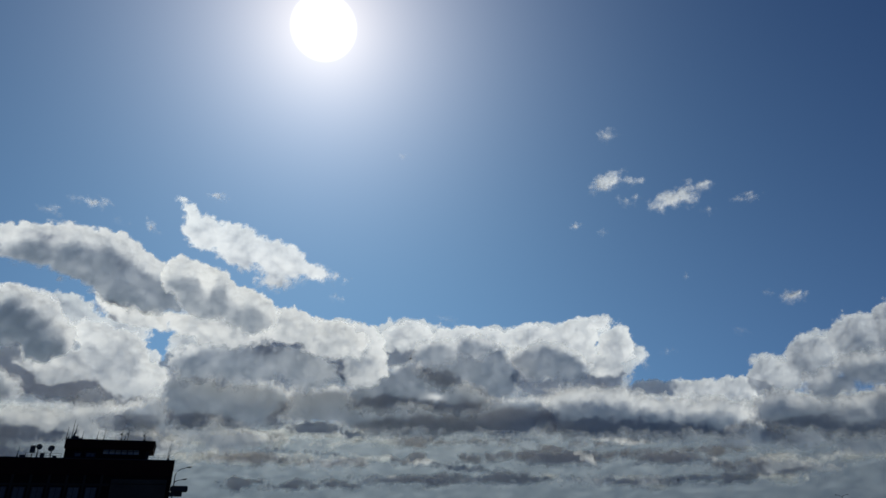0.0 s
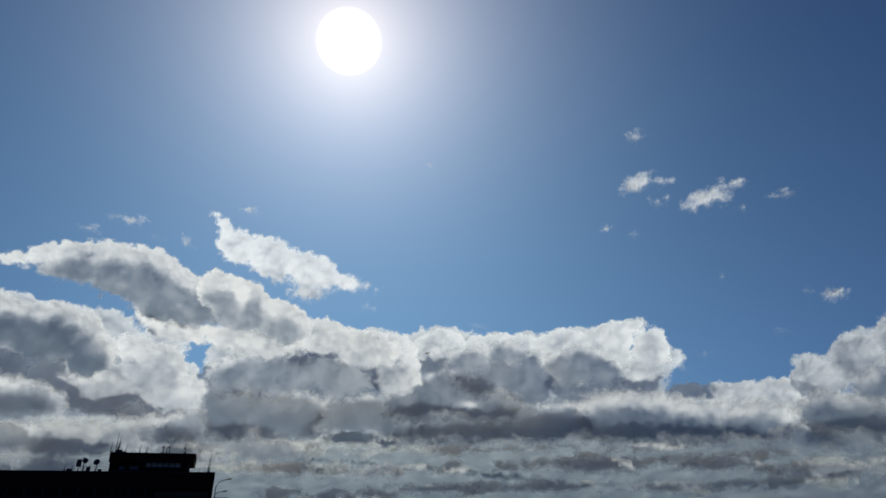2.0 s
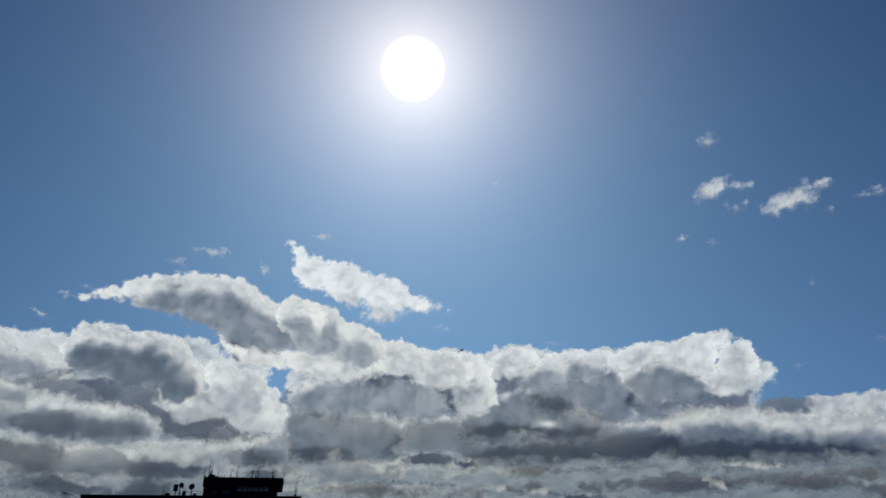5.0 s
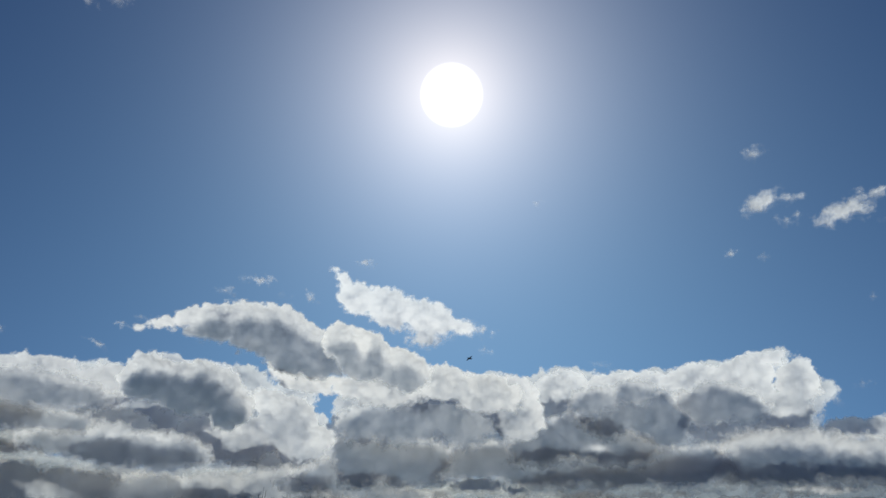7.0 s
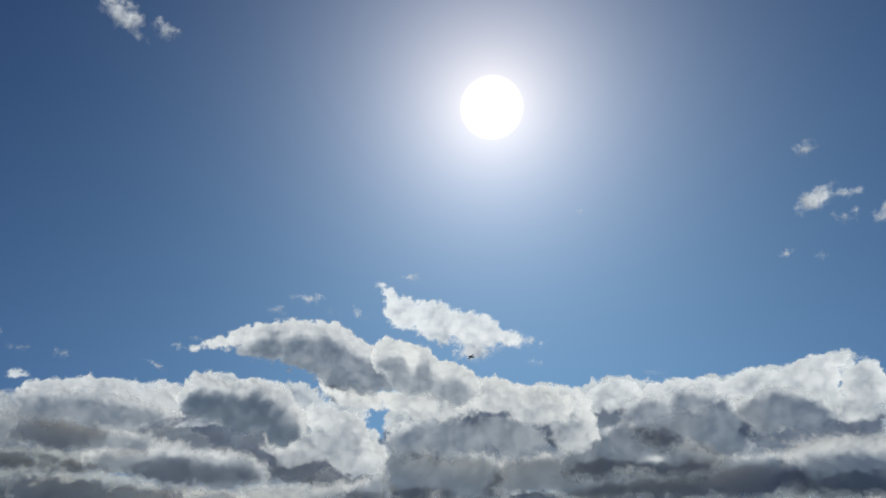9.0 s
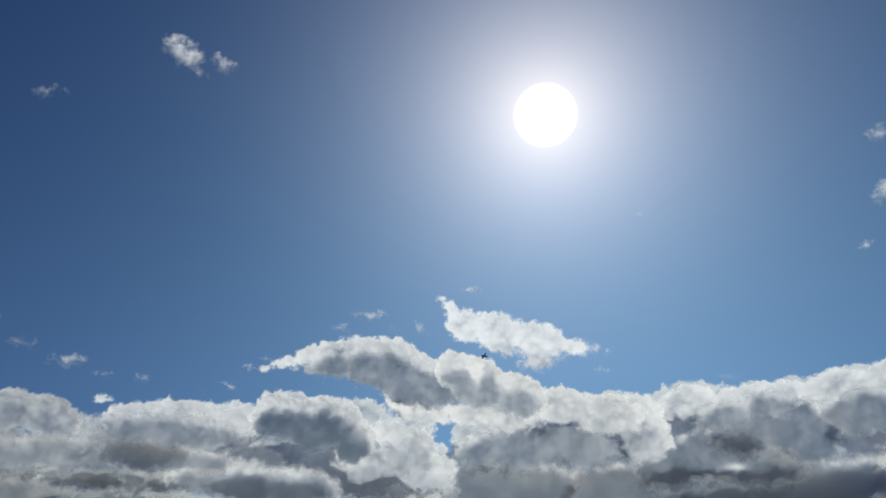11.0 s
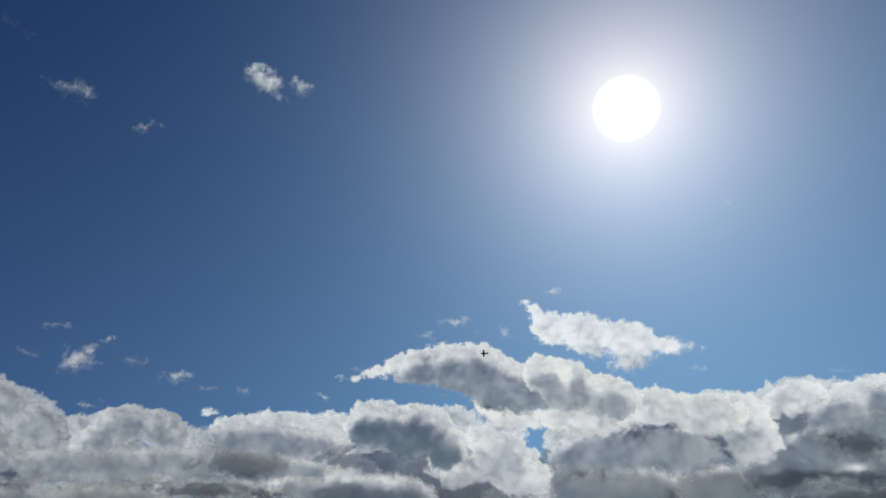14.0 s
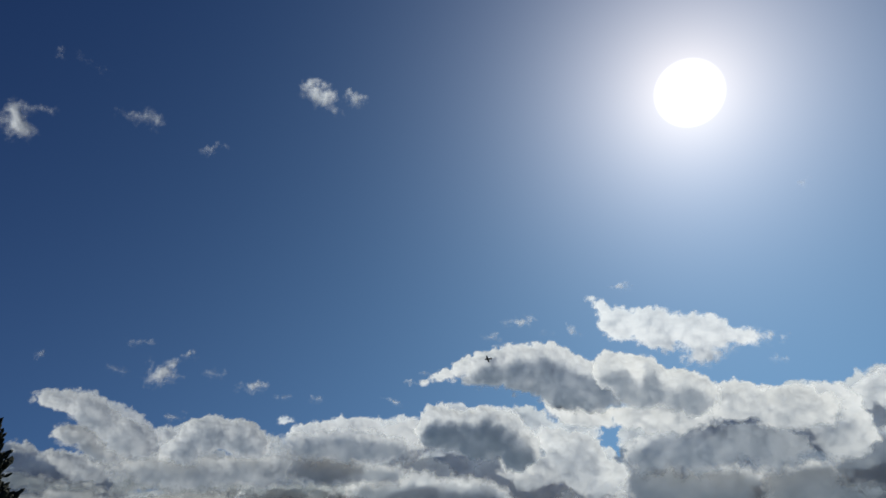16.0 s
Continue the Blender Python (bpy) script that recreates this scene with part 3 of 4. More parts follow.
lump("grey-bellied cumulus with a bright sunlit rim", -69.89, 12.10, 3015, 0.34, 0.30, 0.70, 0.83, 59,
     [(-0.94, 0.45, 2.08, 0.98, -2), (0.94, -0.45, 2.5, 0.97, -7)])
lump("pale cumulus ridge with a bright ragged top", -71.71, 9.90, 4062, 0.36, 0.25, 0.75, 1.14, 60,
     [(-2.7, 0.74, 1.62, 1.08, -2), (0.36, 0.5, 2.62, 1.12, 3), (-1.02, -1.01, 3.12, 1.58, 7), (3.54, -0.22, 3.2, 1.81, 7)])
lump("soft mid-grey cumulus heap among brighter cloud", -57.12, 11.76, 3029, 0.40, 0.28, 0.65, 0.83, 61,
     [(-5.47, -0.99, 6.64, 2.06, 2), (0.22, -0.37, 5.16, 1.94, 5), (5.7, 0.88, 5.12, 2.11, 5)], soft=0.9, frayed=0.15, mottle=0.25)
lump("pale cumulus ridge with a bright ragged top", -49.28, 11.03, 4029, 0.40, 0.25, 0.60, 1.14, 62,
     [(0.62, 0.18, 4.87, 1.35, 3), (5.94, 0.93, 3.95, 1.74, 3), (-6.3, -1.08, 5.6, 1.23, 3)])
lump("soft mid-grey cumulus heap among brighter cloud", -49.96, 14.01, 2939, 0.40, 0.25, 0.91, 0.83, 63,
     [(1.98, -0.06, 6.32, 1.93, -1), (-1.91, -0.31, 4.6, 1.7, -1)], soft=0.9, frayed=0.15, mottle=0.25)
lump("soft mid-grey cumulus heap among brighter cloud", -65.74, 7.76, 3189, 0.40, 0.32, 0.91, 0.83, 64,
     [(-4.17, -0.45, 6.23, 1.9, 5), (4.57, 0.15, 7.06, 2.01, 5)], soft=0.9, frayed=0.15, mottle=0.25)
deck("far layered grey stratus deck with pale streaks", 4850, 0.5, 1.6, 97,
     [(-80, 3.5, 25, 7.5, 0), (-55, 3.5, 25, 7, 0), (-25, 3, 25, 7.5, 0), (0, 3, 25, 7, 0), (25, 3, 25, 7, 0), (50, 3, 22, 7, 0), (-15, 0, 90, 4, 0)])
flat_cloud(-19.47, 7.41, 4.97, 1.18, 1.28, 301)
flat_cloud(-16.29, 5.66, 4.15, 0.82, 1.20, 302)
flat_cloud(-11.48, 7.70, 3.90, 0.86, 0.32, 303)
flat_cloud(-6.47, 5.55, 4.43, 0.91, 0.64, 304)
flat_cloud(7.42, 5.78, 5.88, 1.03, 1.44, 305)
flat_cloud(19.17, 5.45, 5.77, 0.87, 1.36, 306)
flat_cloud(14.27, 6.59, 3.30, 0.60, 0.40, 307)
flat_cloud(28.59, 4.49, 6.10, 0.76, 1.04, 308)
flat_cloud(-2.52, 7.07, 8.55, 0.87, 1.04, 309)
flat_cloud(31.99, 6.09, 4.71, 0.64, 0.96, 310)
flat_cloud(2.89, 3.94, 6.37, 0.95, 0.96, 311)
flat_cloud(21.44, 3.38, 6.36, 0.84, 0.88, 312)
flat_cloud(-13.08, 3.66, 5.13, 0.93, 0.96, 313)
flat_cloud(-28.48, 7.71, 5.15, 1.01, 1.04, 314)
flat_cloud(-43.85, 7.85, 5.70, 1.17, 0.16, 315)
flat_cloud(-36.44, 7.53, 4.26, 1.00, 0.40, 316)
flat_cloud(-50.99, 7.67, 3.91, 1.10, 0.16, 317)
flat_cloud(-52.92, 9.79, 5.92, 1.10, 0.88, 318)
flat_cloud(-62.50, 9.65, 4.31, 1.24, 0.88, 319)
flat_cloud(-72.60, 8.82, 4.30, 1.13, 0.80, 320)
flat_cloud(-48.49, 9.98, 7.75, 1.16, 0.88, 321)
flat_cloud(-38.08, 7.16, 4.41, 0.96, 0.16, 322)
flat_cloud(-17.72, 5.79, 5.71, 0.82, 0.56, 323)
wisp(17.86, 33.34, 0.87, 0.74, -11, 0.55, 9)
wisp(16.99, 29.19, 2.23, 1.01, 13, 0.90, 10)
wisp(18.66, 27.26, 0.96, 0.50, -10, 0.60, 11)
wisp(13.56, 25.69, 0.70, 0.56, -7, 0.70, 12)
wisp(23.24, 26.88, 2.28, 1.08, 4, 0.95, 13)
wisp(25.65, 27.28, 1.51, 0.67, -5, 0.80, 14)
wisp(28.82, 25.60, 1.02, 0.42, 8, 0.60, 15)
wisp(25.94, 25.21, 0.49, 0.29, -13, 0.50, 16)
wisp(16.12, 24.97, 0.44, 0.30, -8, 0.50, 17)
wisp(30.91, 16.94, 0.99, 0.82, -23, 0.85, 18)
wisp(29.34, 17.60, 0.57, 0.28, -11, 0.50, 19)
wisp(-4.02, 33.02, 0.31, 0.41, 1, 0.50, 20)
wisp(26.43, 14.88, 0.46, 0.23, -8, 0.40, 21)
wisp(22.82, 20.14, 0.32, 0.24, -9, 0.40, 22)
wisp(-32.84, 25.33, 1.11, 0.41, 3, 0.80, 23)
wisp(-35.39, 24.17, 0.53, 0.35, 15, 0.60, 24)
wisp(-27.84, 24.26, 0.39, 0.38, 11, 0.70, 25)
wisp(-22.89, 27.89, 0.46, 0.29, 10, 0.60, 26)
wisp(20.08, 13.75, 0.73, 0.43, -6, 0.35, 27)
wisp(18.39, 12.80, 0.37, 0.29, -5, 0.50, 28)
wisp(-10.65, 19.96, 0.41, 0.31, 3, 0.50, 29)
wisp(0.21, 18.03, 1.04, 0.41, -21, 0.30, 30)
wisp(-84.02, 33.64, 1.86, 1.40, -19, 0.80, 31)
wisp(-83.85, 35.39, 1.56, 0.60, 12, 0.40, 32)
wisp(-74.91, 38.17, 2.12, 0.83, 7, 0.40, 33)
wisp(-67.42, 37.72, 1.19, 0.38, 24, 0.45, 34)
wisp(-57.20, 44.48, 1.76, 1.46, 13, 0.95, 35)
wisp(-52.84, 44.81, 1.10, 0.83, 10, 0.75, 36)
wisp(-83.80, 40.09, 0.22, 0.41, 32, 0.35, 37)
wisp(-81.26, 40.54, 1.25, 0.22, -4, 0.20, 38)
wisp(-66.10, 18.16, 1.71, 1.29, 10, 0.85, 39)
wisp(-64.49, 20.08, 0.58, 0.47, 10, 0.60, 40)
wisp(-69.89, 17.95, 0.91, 0.44, 0, 0.35, 41)
wisp(-62.03, 19.02, 0.91, 0.57, 9, 0.35, 42)
wisp(-58.13, 18.18, 1.31, 0.57, 7, 0.85, 43)
wisp(-55.51, 17.65, 0.62, 0.34, 6, 0.50, 44)
wisp(-52.46, 17.87, 0.78, 0.34, 5, 0.60, 45)
wisp(-45.38, 18.14, 0.81, 0.29, -17, 0.80, 46)
wisp(-75.48, 18.03, 0.29, 0.43, 14, 0.60, 47)
wisp(-68.83, 20.38, 0.92, 0.28, 12, 0.50, 48)
wisp(-43.88, 19.94, 0.41, 0.30, 2, 0.70, 49)
wisp(-42.44, 20.74, 0.62, 0.30, 2, 0.60, 50)
wisp(-22.54, 27.76, 0.67, 0.45, -28, 0.75, 51)
wisp(-32.73, 25.34, 0.51, 0.36, -2, 0.60, 52)
wisp(-34.43, 25.38, 0.51, 0.31, -1, 0.50, 53)
wisp(-27.90, 24.34, 0.54, 0.36, -24, 0.70, 54)
wisp(-9.97, 19.62, 0.32, 0.27, -10, 0.60, 55)
wisp(-4.37, 17.55, 0.63, 0.50, -11, 0.60, 56)
wisp(-35.90, 24.02, 0.72, 0.31, -1, 0.60, 57)
wisp(-64.36, 15.06, 0.86, 0.41, 8, 0.60, 58)
wisp(-30.56, 24.23, 0.51, 0.25, -3, 0.40, 59)


# ---- airport building ----
FACADE_YAW = 22.66
LEFT = Vector((-71.6, 87.2, 0))


def on_site(s, back, z=0.0):
    """A place s metres along the facade, back metres behind it."""
    a = radians(FACADE_YAW)
    return LEFT + Vector((s * math.cos(a) - back * math.sin(a), s * math.sin(a) + back * math.cos(a), z))


def site_pose(s, back, z=0.0, turn=0.0):
    return pose(*on_site(s, back, z), 0, 0, FACADE_YAW + turn)


def window_unit(parent, x0, z0, x1, z1, y, mullions):
    frame_bm = bmesh.new()
    w = 0.09
    box(frame_bm, x0, y - 0.06, z0, x0 + w, y + 0.05, z1)
    box(frame_bm, x1 - w, y - 0.06, z0, x1, y + 0.05, z1)
    box(frame_bm, x0 + w, y - 0.06, z1 - w, x1 - w, y + 0.05, z1)
    box(frame_bm, x0 + w, y - 0.06, z0, x1 - w, y + 0.05, z0 + w)
    for k in range(1, mullions):
        x = x0 + (x1 - x0) * k / mullions
        box(frame_bm, x - 0.03, y - 0.05, z0 + w, x + 0.03, y + 0.04, z1 - w)
    win = part("window", frame_bm, DARK_METAL, parent)
    for k in range(mullions):
        a, b = x0 + w + (x1 - x0 - 2 * w) * k / mullions, x0 + w + (x1 - x0 - 2 * w) * (k + 1) / mullions
        part("pane", block(a + 0.03, y - 0.01, z0 + w, b - 0.03, y + 0.01, z1 - w), GLASS, win)


def make_building():
    root = tagged(new("terminal_building"), "dark flat-roofed terminal building with a rooftop cabin, silhouetted", "building")
    root.matrix_basis = site_pose(0, 0)
    W, D, H = 32.2, 18.0, 12.1
    # storeys between window bands
    bm = bmesh.new()
    box(bm, 0, 0.12, 0, W, D, H - 0.9)
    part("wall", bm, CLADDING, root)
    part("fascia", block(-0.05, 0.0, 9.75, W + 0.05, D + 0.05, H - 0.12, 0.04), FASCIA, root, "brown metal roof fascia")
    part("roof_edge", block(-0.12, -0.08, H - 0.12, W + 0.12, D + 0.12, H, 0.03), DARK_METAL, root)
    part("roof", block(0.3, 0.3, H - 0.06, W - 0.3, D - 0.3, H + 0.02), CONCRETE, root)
    x = 0.7
    while x < 22.5:
        for z0, z1 in ((0.9, 2.9), (3.7, 5.2), (6.35, 8.15)):
            window_unit(root, x, z0, x + 1.55, z1, 0.06, 2)
        x += 2.24
    for k in range(11):
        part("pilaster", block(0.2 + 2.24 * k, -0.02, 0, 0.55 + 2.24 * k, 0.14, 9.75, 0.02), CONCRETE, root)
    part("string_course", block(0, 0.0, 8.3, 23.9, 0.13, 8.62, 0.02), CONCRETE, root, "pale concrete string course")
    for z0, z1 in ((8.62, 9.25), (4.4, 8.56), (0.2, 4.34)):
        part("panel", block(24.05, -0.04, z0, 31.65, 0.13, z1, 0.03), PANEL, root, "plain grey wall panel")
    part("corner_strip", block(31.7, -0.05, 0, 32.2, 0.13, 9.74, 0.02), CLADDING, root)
    # canopy box on the end wall
    canopy = part("wall_box", block(32.25, -1.0, 7.5, 34.7, 0.4, 8.35, 0.12), DARK_METAL, root, "dark box hung on the end wall")
    part("bracket", block(32.2, -0.6, 6.9, 34.0, -0.45, 7.5), DARK_METAL, canopy)
    part("bracket", block(32.2, 0.05, 6.9, 34.0, 0.2, 7.5), DARK_METAL, canopy)
    # rooftop cabin
    cabin = bmesh.new()
    box(cabin, 16.95, 2.0, H, 28.0, 9.0, 13.62)
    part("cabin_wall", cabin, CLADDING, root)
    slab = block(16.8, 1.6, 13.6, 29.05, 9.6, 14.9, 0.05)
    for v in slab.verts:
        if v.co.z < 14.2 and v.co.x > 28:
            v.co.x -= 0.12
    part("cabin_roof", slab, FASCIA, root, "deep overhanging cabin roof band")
    part("cabin_roof_edge", block(16.72, 1.52, 14.9, 29.12, 9.68, 15.0, 0.02), DARK_METAL, root)
    part("cabin_brace", block(27.6, 2.05, H, 28.4, 2.4, 13.6), CONCRETE, root)
    band = part("window_band", block(22.0, 1.66, 13.36, 27.1, 1.99, 13.42), DARK_METAL, root)
    for k in range(6):
        a = 22.02 + k * 0.84
        part("pane", block(a + 0.06, 1.9, 12.95, a + 0.78, 1.96, 13.58, 0.01), PALE_PANE, band, "pale window pane")
    window_unit(root, 18.3, 12.45, 19.2, 13.05, 1.96, 1)
    window_unit(root, 19.8, 12.45, 21.1, 13.1, 1.96, 2)
    vent = part("vent_stack", block(17.4, 2.6, 15.0, 18.25, 3.4, 15.5, 0.03), DARK_METAL, root)
    part("cap", block(18.2, 2.6, 15.0, 18.7, 3.2, 15.25, 0.03), DARK_METAL, vent)
    part("pipe", tube([(17.62, 2.9, 15.45), (17.62, 2.9, 15.95)], [0.14, 0.11]), DARK_METAL, vent)


make_building()


def whip(s, back, base, top, lean=0.0, thick=0.035, pods=0):
    root = tagged(new("whip_antenna"), "thin dark whip antenna standing on the roof", "antenna", "roof antennas")
    root.matrix_basis = site_pose(s, back, base)
    h = top - base
    part("foot", tube([(0, 0, 0), (0, 0, 0.12), (0, 0, 0.3)], [0.11, 0.1, thick * 1.5], 8), DARK_METAL, root)
    part("mast", tube([(0, 0, 0.2), (lean * 0.5, 0, h * 0.5), (lean, 0, h)], [thick * 1.3, thick, thick * 0.55], 6), DARK_METAL, root)
    for k in range(pods):
        z = h * (0.42 + 0.2 * k)
        part("pod", block(-0.2, -0.12, z, 0.06, 0.12, z + 0.32, 0.05), METAL, root)


for a in ((16.75, 2.2, 15.0, 16.75), (17.0, 2.4, 15.0, 15.6), (17.4, 2.3, 15.0, 17.9), (17.72, 2.9, 15.9, 17.4), (18.8, 2.4, 15.0, 16.25), (20.8, 2.4, 15.0, 16.4), (21.75, 2.4, 15.0, 16.8),
          (24.15, 2.4, 15.0, 16.9), (24.65, 2.4, 15.0, 16.15), (25.05, 2.4, 15.0, 16.95), (27.35, 2.4, 15.0, 16.7), (27.5, 2.6, 15.0, 16.0), (31.2, 1.0, 12.1, 14.2), (31.4, 1.0, 12.1, 15.0), (11.25, 1.0, 12.1, 13.7)):
    whip(a[0], a[1], a[2], a[3], lean=0.05, thick=0.045, pods=1 if a[0] in (24.15, 25.05, 27.35) else 0)


def dish(s, back, height, size, turn, tilt, label):
    root = tagged(new("satellite_dish"), label, "satellite dish", "roof dishes")
    root.matrix_basis = site_pose(s, back, 12.1, turn)
    part("mast", tube([(0, 0, 0), (0, 0, height)], 0.07, 8), DARK_METAL, root)
    part("base_plate", block(-0.3, -0.3, 0, 0.3, 0.3, 0.08, 0.02), METAL, root)
    bm = bmesh.new()
    rings = []
    for r, d in ((0.05, 0.0), (0.4, 0.05), (0.75, 0.16), (1.0, 0.3), (1.0, 0.34), (0.7, 0.2), (0.3, 0.08)):
        rings.append([bm.verts.new(Vector((r * size * math.cos(q), -d * size, r * size * math.sin(q)))) for q in (k * math.pi / 10 for k in range(20))])
    for a, b in zip(rings, rings[1:]):
        for k in range(20):
            bm.faces.new((a[k], a[(k + 1) % 20], b[(k + 1) % 20], b[k]))
    bmesh.ops.transform(bm, matrix=pose(0.0, -0.12, height, tilt), verts=bm.verts)
    part("reflector", bm, METAL, root, smooth=True)
    part("feed_arm", tube([(0, -0.15, height - size * 0.8), (0, -size * 1.0, height - size * 0.1)], 0.03, 6), DARK_METAL, root)


dish(13.65, 1.0, 1.5, 0.42, 35, -10, "round metal dish antenna on a roof mast")
dish(15.4, 1.0, 1.3, 0.45, -10, -12, "round metal dish antenna on a roof mast")


def panel_antenna(s, back):
    root = tagged(new("panel_antenna"), "flat square panel antenna on a short roof mast", "antenna", "roof antennas")
    root.matrix_basis = site_pose(s, back, 12.1)
    part("mast", tube([(0, 0.1, 0), (0, 0.1, 1.5)], 0.06, 8), DARK_METAL, root)
    part("panel", block(-0.34, -0.08, 0.65, 0.34, 0.06, 1.7, 0.04), METAL, root)


panel_antenna(13.0, 1.0)


def junction(s, back, w, h):
    root = tagged(new("roof_unit"), "small dark equipment box on the flat roof", "equipment", "roof units")
    root.matrix_basis = site_pose(s, back, 12.1)
    part("body", block(-w / 2, -0.25, 0, w / 2, 0.25, h, 0.04), DARK_METAL, root)
    part("lid", block(-w / 2 - 0.04, -0.29, h, w / 2 + 0.04, 0.29, h + 0.06, 0.02), METAL, root)


junction(14.35, 1.0, 0.5, 0.62)
junction(11.9, 1.0, 0.7, 0.3)
junction(15.9, 1.2, 0.5, 0.3)


def railing(s0, s1, back, posts):
    root = tagged(new("roof_railing"), "thin metal railing along the roof edge", "railing")
    root.matrix_basis = site_pose(s0, back, 12.1)
    w = s1 - s0
    for k in range(posts):
        x = w * k / (posts - 1)
        part("post", tube([(x, 0, 0), (x, 0, 0.72)], 0.025, 6), METAL, root)
    for z in (0.38, 0.7):
        part("rail", tube([(0, 0, z), (w, 0, z)], 0.022, 6), METAL, root)


railing(28.5, 31.3, 1.1, 3)
railing(12.2, 16.7, 1.3, 4)


def street_lamp(place, turn, height, arms, label):
    root = tagged(new("street_lamp"), label, "street lamp", "street lamps")
    root.matrix_basis = pose(*place, 0, 0, turn)
    top = max(a[1] for a in arms)
    part("base", tube([(0, 0, 0), (0, 0, 0.5), (0, 0, 0.6)], [0.18, 0.17, 0.1], 12), DARK_METAL, root)
    part("pole", tube([(0, 0, 0.5), (0, 0, height * 0.5), (0, 0, top)], [0.10, 0.085, 0.065], 10), DARK_METAL, root)
    for reach, z, rise in arms:
        side = 1 if reach > 0 else -1
        pts = [(0, 0, z), (reach * 0.06, 0, z + rise * 0.35), (reach * 0.22, 0, z + rise * 0.62), (reach * 0.5, 0, z + rise * 0.82), (reach, 0, z + rise)]
        arm = part("arm", tube(pts, [0.065, 0.06, 0.055, 0.05, 0.045], 8), DARK_METAL, root, smooth=True)
        bm = tube([(reach - side * 0.1, 0, z + rise), (reach + side * 0.1, 0, z + rise + 0.03), (reach + side * 0.5, 0, z + rise + 0.1), (reach + side * 0.75, 0, z + rise + 0.13)], [0.06, 0.13, 0.16, 0.07], 10, None, 0.6)
        head_part = part("lamp_head", bm, DARK_METAL, arm, smooth=True)
        part("lens", block(min(reach + side * 0.15, reach + side * 0.6), -0.1, z + rise - 0.06, max(reach + side * 0.15, reach + side * 0.6), 0.1, z + rise - 0.01, 0.02), LAMP_GLASS, head_part)


street_lamp(on_site(32.65, -4.0), FACADE_YAW, 9.6, [(1.45, 9.4, 1.3), (1.0, 8.45, 0.55)], "dark street lamp with two curved arms beside the building")
street_lamp(on_site(1.15, -4.0), FACADE_YAW, 10.3, [(-1.75, 10.2, 1.6)], "dark street lamp with one curved arm")
street_lamp(heading(30.6, 0) * 247, -30, 9.4, [(-1.2, 9.1, 0.8), (1.2, 9.1, 0.8)], "far dark street lamp with two arms")


# ---- pine ----
def make_pine(place):
    rnd = random.Random(11)
    root = tagged(new("pine_tree"), "dark green pine tree with upswept shoots, backlit", "tree")
    root.matrix_basis = pose(*place)
    H = 7.8
    part("trunk", tube([(0, 0, 0), (0.05, 0, 2.5), (-0.04, 0.05, 5), (0, 0, H - 0.3)], [0.2, 0.16, 0.09, 0.02], 10), BARK, root, smooth=True)
    crown = bmesh.new()
    limbs = bmesh.new()

    def shoot(p, way, length, r):
        side = way.cross(Vector((0.3, 0.2, 1))).normalized()
        over = side.cross(way)
        rings = []
        for f, w in ((0, 0.45), (0.35, 1.0), (0.8, 0.75)):
            rings.append([crown.verts.new(p + way * length * f + (side * math.cos(q) + over * math.sin(q)) * r * w * rnd.uniform(0.6, 1.3)) for q in (k * math.tau / 5 for k in range(5))])
        tip = crown.verts.new(p + way * length)
        for a, b in zip(rings, rings[1:]):
            for k in range(5):
                crown.faces.new((a[k], a[(k + 1) % 5], b[(k + 1) % 5], b[k]))
        for k in range(5):
            crown.faces.new((rings[-1][k], rings[-1][(k + 1) % 5], tip))

    z = 1.2
    while z < H - 0.2:
        reach = 0.46 * (H - z) ** 0.98 + 0.1
        n = 9
        for k in range(n):
            q = k * math.tau / n + rnd.uniform(-0.4, 0.4) + z * 1.7
            r = min(reach, 3.6) * rnd.uniform(0.72, 1.1)
            out = Vector((math.cos(q), math.sin(q), 0))
            start = Vector((0, 0, z))
            ends = [start + out * (r * f) + Vector((0, 0, r * (0.02 * f + 0.22 * f * f))) for f in (0, 0.35, 0.7, 1.0)]
            tube(ends, [0.045, 0.035, 0.022, 0.01], 5, limbs)
            count = max(6, int(r * 24))
            for i in range(count):
                f = 0.22 + 0.8 * (i + rnd.random()) / count
                p = start + out * (r * f) + Vector((0, 0, r * (0.02 * f + 0.22 * f * f)))
                p += Vector((rnd.gauss(0, 0.12 + 0.14 * r * (1 - f)), rnd.gauss(0, 0.12 + 0.14 * r * (1 - f)), rnd.gauss(0, 0.05)))
                way = (out * rnd.uniform(0.1, 0.7) + Vector((rnd.uniform(-0.5, 0.5), rnd.uniform(-0.5, 0.5), rnd.uniform(0.5, 1.2)))).normalized()
                shoot(p, way, rnd.uniform(0.2, 0.4), rnd.uniform(0.05, 0.085))
        z += rnd.uniform(0.26, 0.36)
    part("limbs", limbs, BARK, root)
    part("crown", crown, NEEDLES, root)


make_pine(heading(-79.4, 0) * 25)


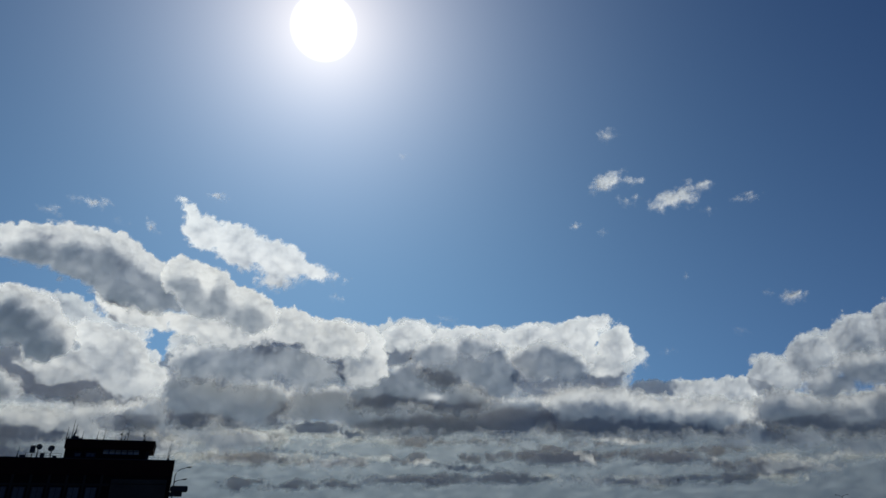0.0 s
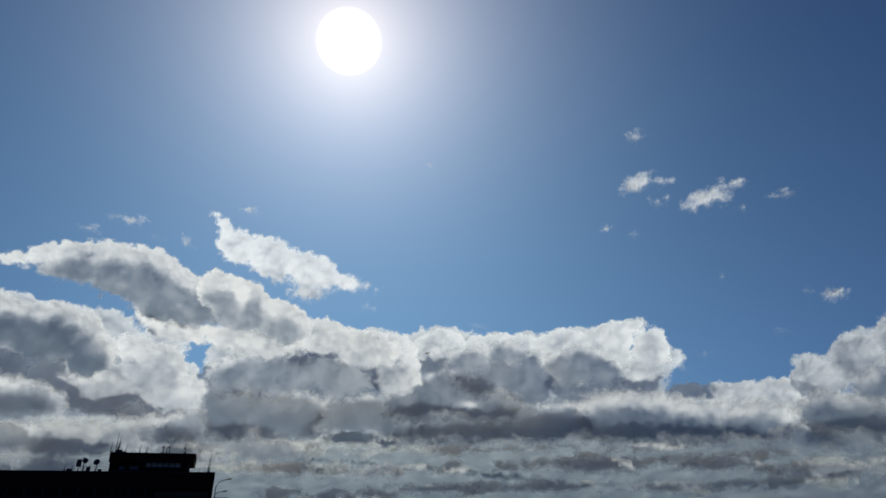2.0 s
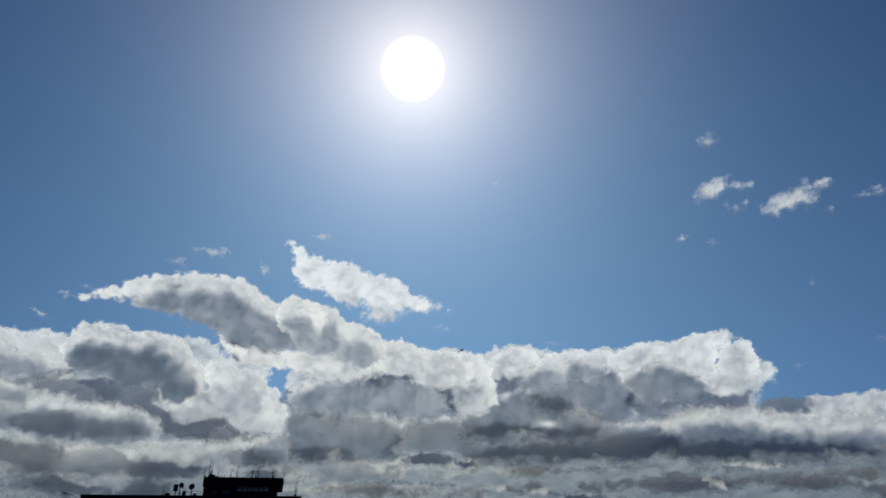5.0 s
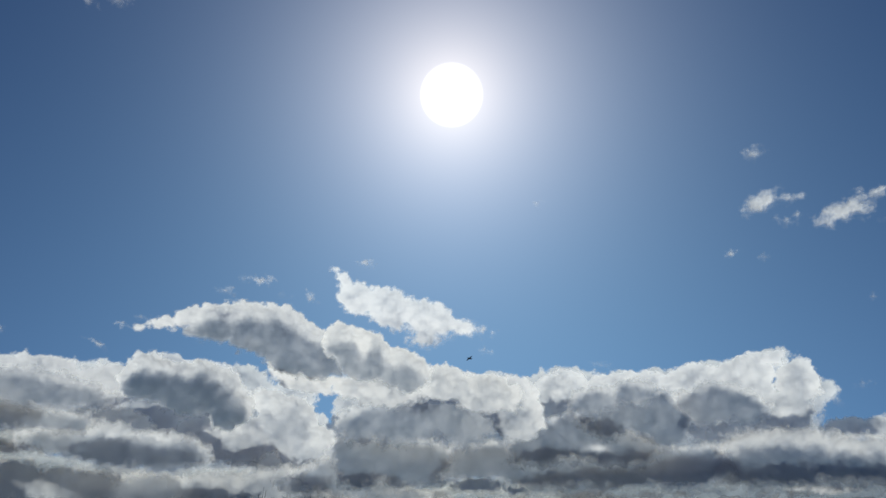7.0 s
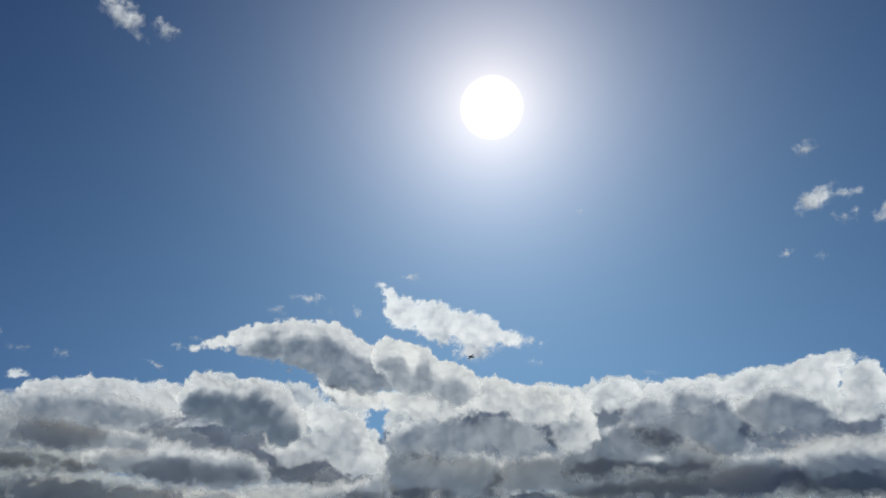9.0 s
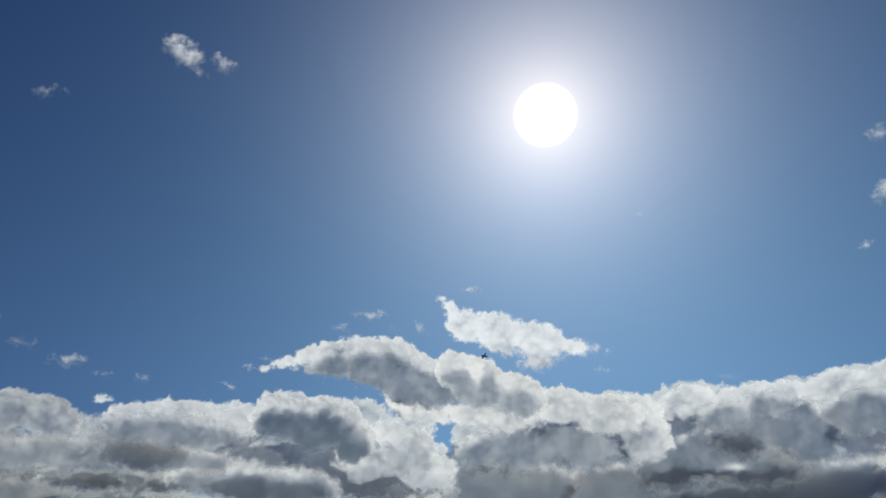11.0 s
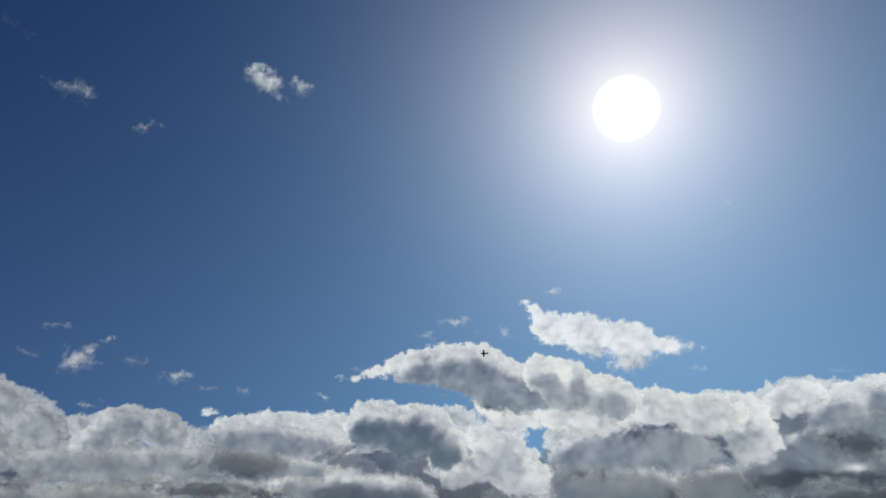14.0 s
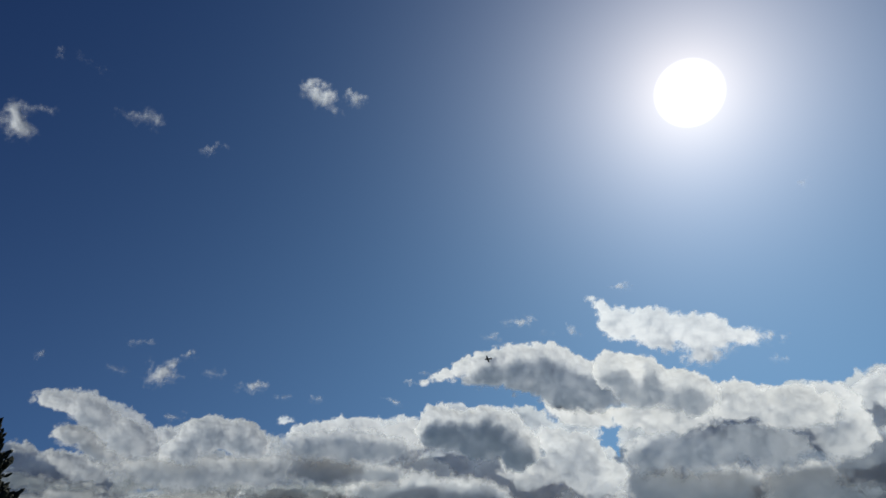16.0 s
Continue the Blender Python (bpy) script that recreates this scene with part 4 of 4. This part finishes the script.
# ---- aeroplane ----
def make_plane():
    root = tagged(new("light_aeroplane"), "dark single-engined low-wing light aeroplane in banked flight", "aeroplane")
    part("fuselage", tube([(0, 4.1, 0), (0, 3.6, 0), (0, 2.4, 0.05), (0, 0.5, 0.15), (0, -1.5, 0.15), (0, -3.6, 0.25), (0, -4.6, 0.32)], [0.25, 0.75, 0.95, 1.05, 0.85, 0.45, 0.2], 16), AIRCRAFT, root, smooth=True)
    part("cockpit_canopy", tube([(0, 1.7, 0.55), (0, 1.0, 0.85), (0, 0.0, 0.9), (0, -1.1, 0.6)], [0.12, 0.42, 0.42, 0.1], 12), CANOPY, root, smooth=True)

    def blade(x0, y0, c0, x1, y1, c1, z0, z1, thick):
        bm = bmesh.new()
        ends = []
        for x, y, c, z, k in ((x0, y0, c0, z0, thick), (x1, y1, c1, z1, thick * 0.6)):
            ends.append([bm.verts.new((x, y + c * a, z + k * b)) for a, b in ((0.5, 0), (0.35, 0.5), (0.05, 0.6), (-0.5, 0.0), (0.05, -0.4), (0.35, -0.35))])
        for k in range(6):
            bm.faces.new((ends[0][k], ends[0][(k + 1) % 6], ends[1][(k + 1) % 6], ends[1][k]))
        bm.faces.new(ends[0])
        bm.faces.new(ends[1][::-1])
        return bm

    for s in (-1, 1):
        part("wing", blade(s * 0.3, 0.7, 2.3, s * 5.9, 0.55, 1.7, -0.3, 0.3, 0.62), AIRCRAFT, root)
        part("tailplane", blade(s * 0.05, -4.0, 1.2, s * 1.9, -4.1, 0.8, 0.35, 0.35, 0.12), AIRCRAFT, root)
    fin = blade(0.05, -4.0, 1.3, 1.6, -4.4, 0.75, 0.0, 0.0, 0.12)
    bmesh.ops.transform(fin, matrix=pose(0, 0, 0.35, 0, -90, 0), verts=fin.verts)
    part("fin", fin, AIRCRAFT, root)
    prop = part("spinner", tube([(0, 4.05, 0), (0, 4.3, 0), (0, 4.5, 0)], [0.17, 0.13, 0.02], 10), DARK_METAL, root)
    part("propeller", block(-0.95, 4.2, -0.06, 0.95, 4.24, 0.06, 0.02), DARK_METAL, prop)
    return root


plane = make_plane()
# seconds, azimuth, elevation, bank
FLIGHT = [
    (0.0, -3.21, 14.47, 7), (0.5, -3.55, 14.76, 8), (1.0, -3.91, 15.07, 9), (1.5, -4.33, 15.37, 10), (2.0, -4.80, 15.74, 11), (2.5, -5.31, 16.08, 12), 
    (3.0, -5.90, 16.44, 12), (3.5, -6.56, 16.80, 13), (4.0, -7.27, 17.16, 14), (6.5, -11.43, 19.18, 16), (7.0, -12.48, 19.49, 17), (7.5, -13.57, 19.81, 17), 
    (8.0, -14.74, 20.18, 17), (10.5, -21.22, 21.85, 18), (11.0, -22.53, 22.15, 18), (11.5, -23.98, 22.41, 19), (12.0, -25.43, 22.64, 19), (12.5, -26.99, 22.80, 19), 
    (13.0, -28.54, 22.97, 20), (13.5, -30.08, 23.00, 20), (14.0, -31.65, 23.03, 20), (14.5, -33.29, 23.00, 20), (15.0, -34.99, 22.98, 20), (15.5, -36.65, 22.84, 21), 
    (16.0, -38.36, 22.69, 21),
]
CRUISE = 300.0


def flight_rows():
    spots = [Vector((math.sin(radians(a)), math.cos(radians(a)), 0)) * (CRUISE / math.tan(radians(e))) + Vector((0, 0, CRUISE + EYE)) for _, a, e, _ in FLIGHT]
    rows = []
    for i, (t, _, _, bank) in enumerate(FLIGHT):
        way = spots[min(i + 1, len(spots) - 1)] - spots[max(i - 1, 0)]
        rows.append((t, pose(*spots[i], 0, bank, math.degrees(math.atan2(-way.x, way.y)))))
    return rows


# ---- what moves ----
def motions():
    walk(plane, flight_rows())
    # the wind carries the clouds slowly across
    for ob, az, el, dist in CLOUDS:
        rows = []
        for t in (0, 1, 2, 3, 4, 5, 6, 7, 8, 9, 10, 11, 12, 13, 14, 15, 16):
            turn, up = 2.1 * (t / 16) ** 1.9, el + 0.041 * t
            rows.append((t, pose(*(heading(az - turn, up) * dist + Vector((0, 0, EYE))), up, 0, turn - az)))
        walk(ob, rows)


motions()
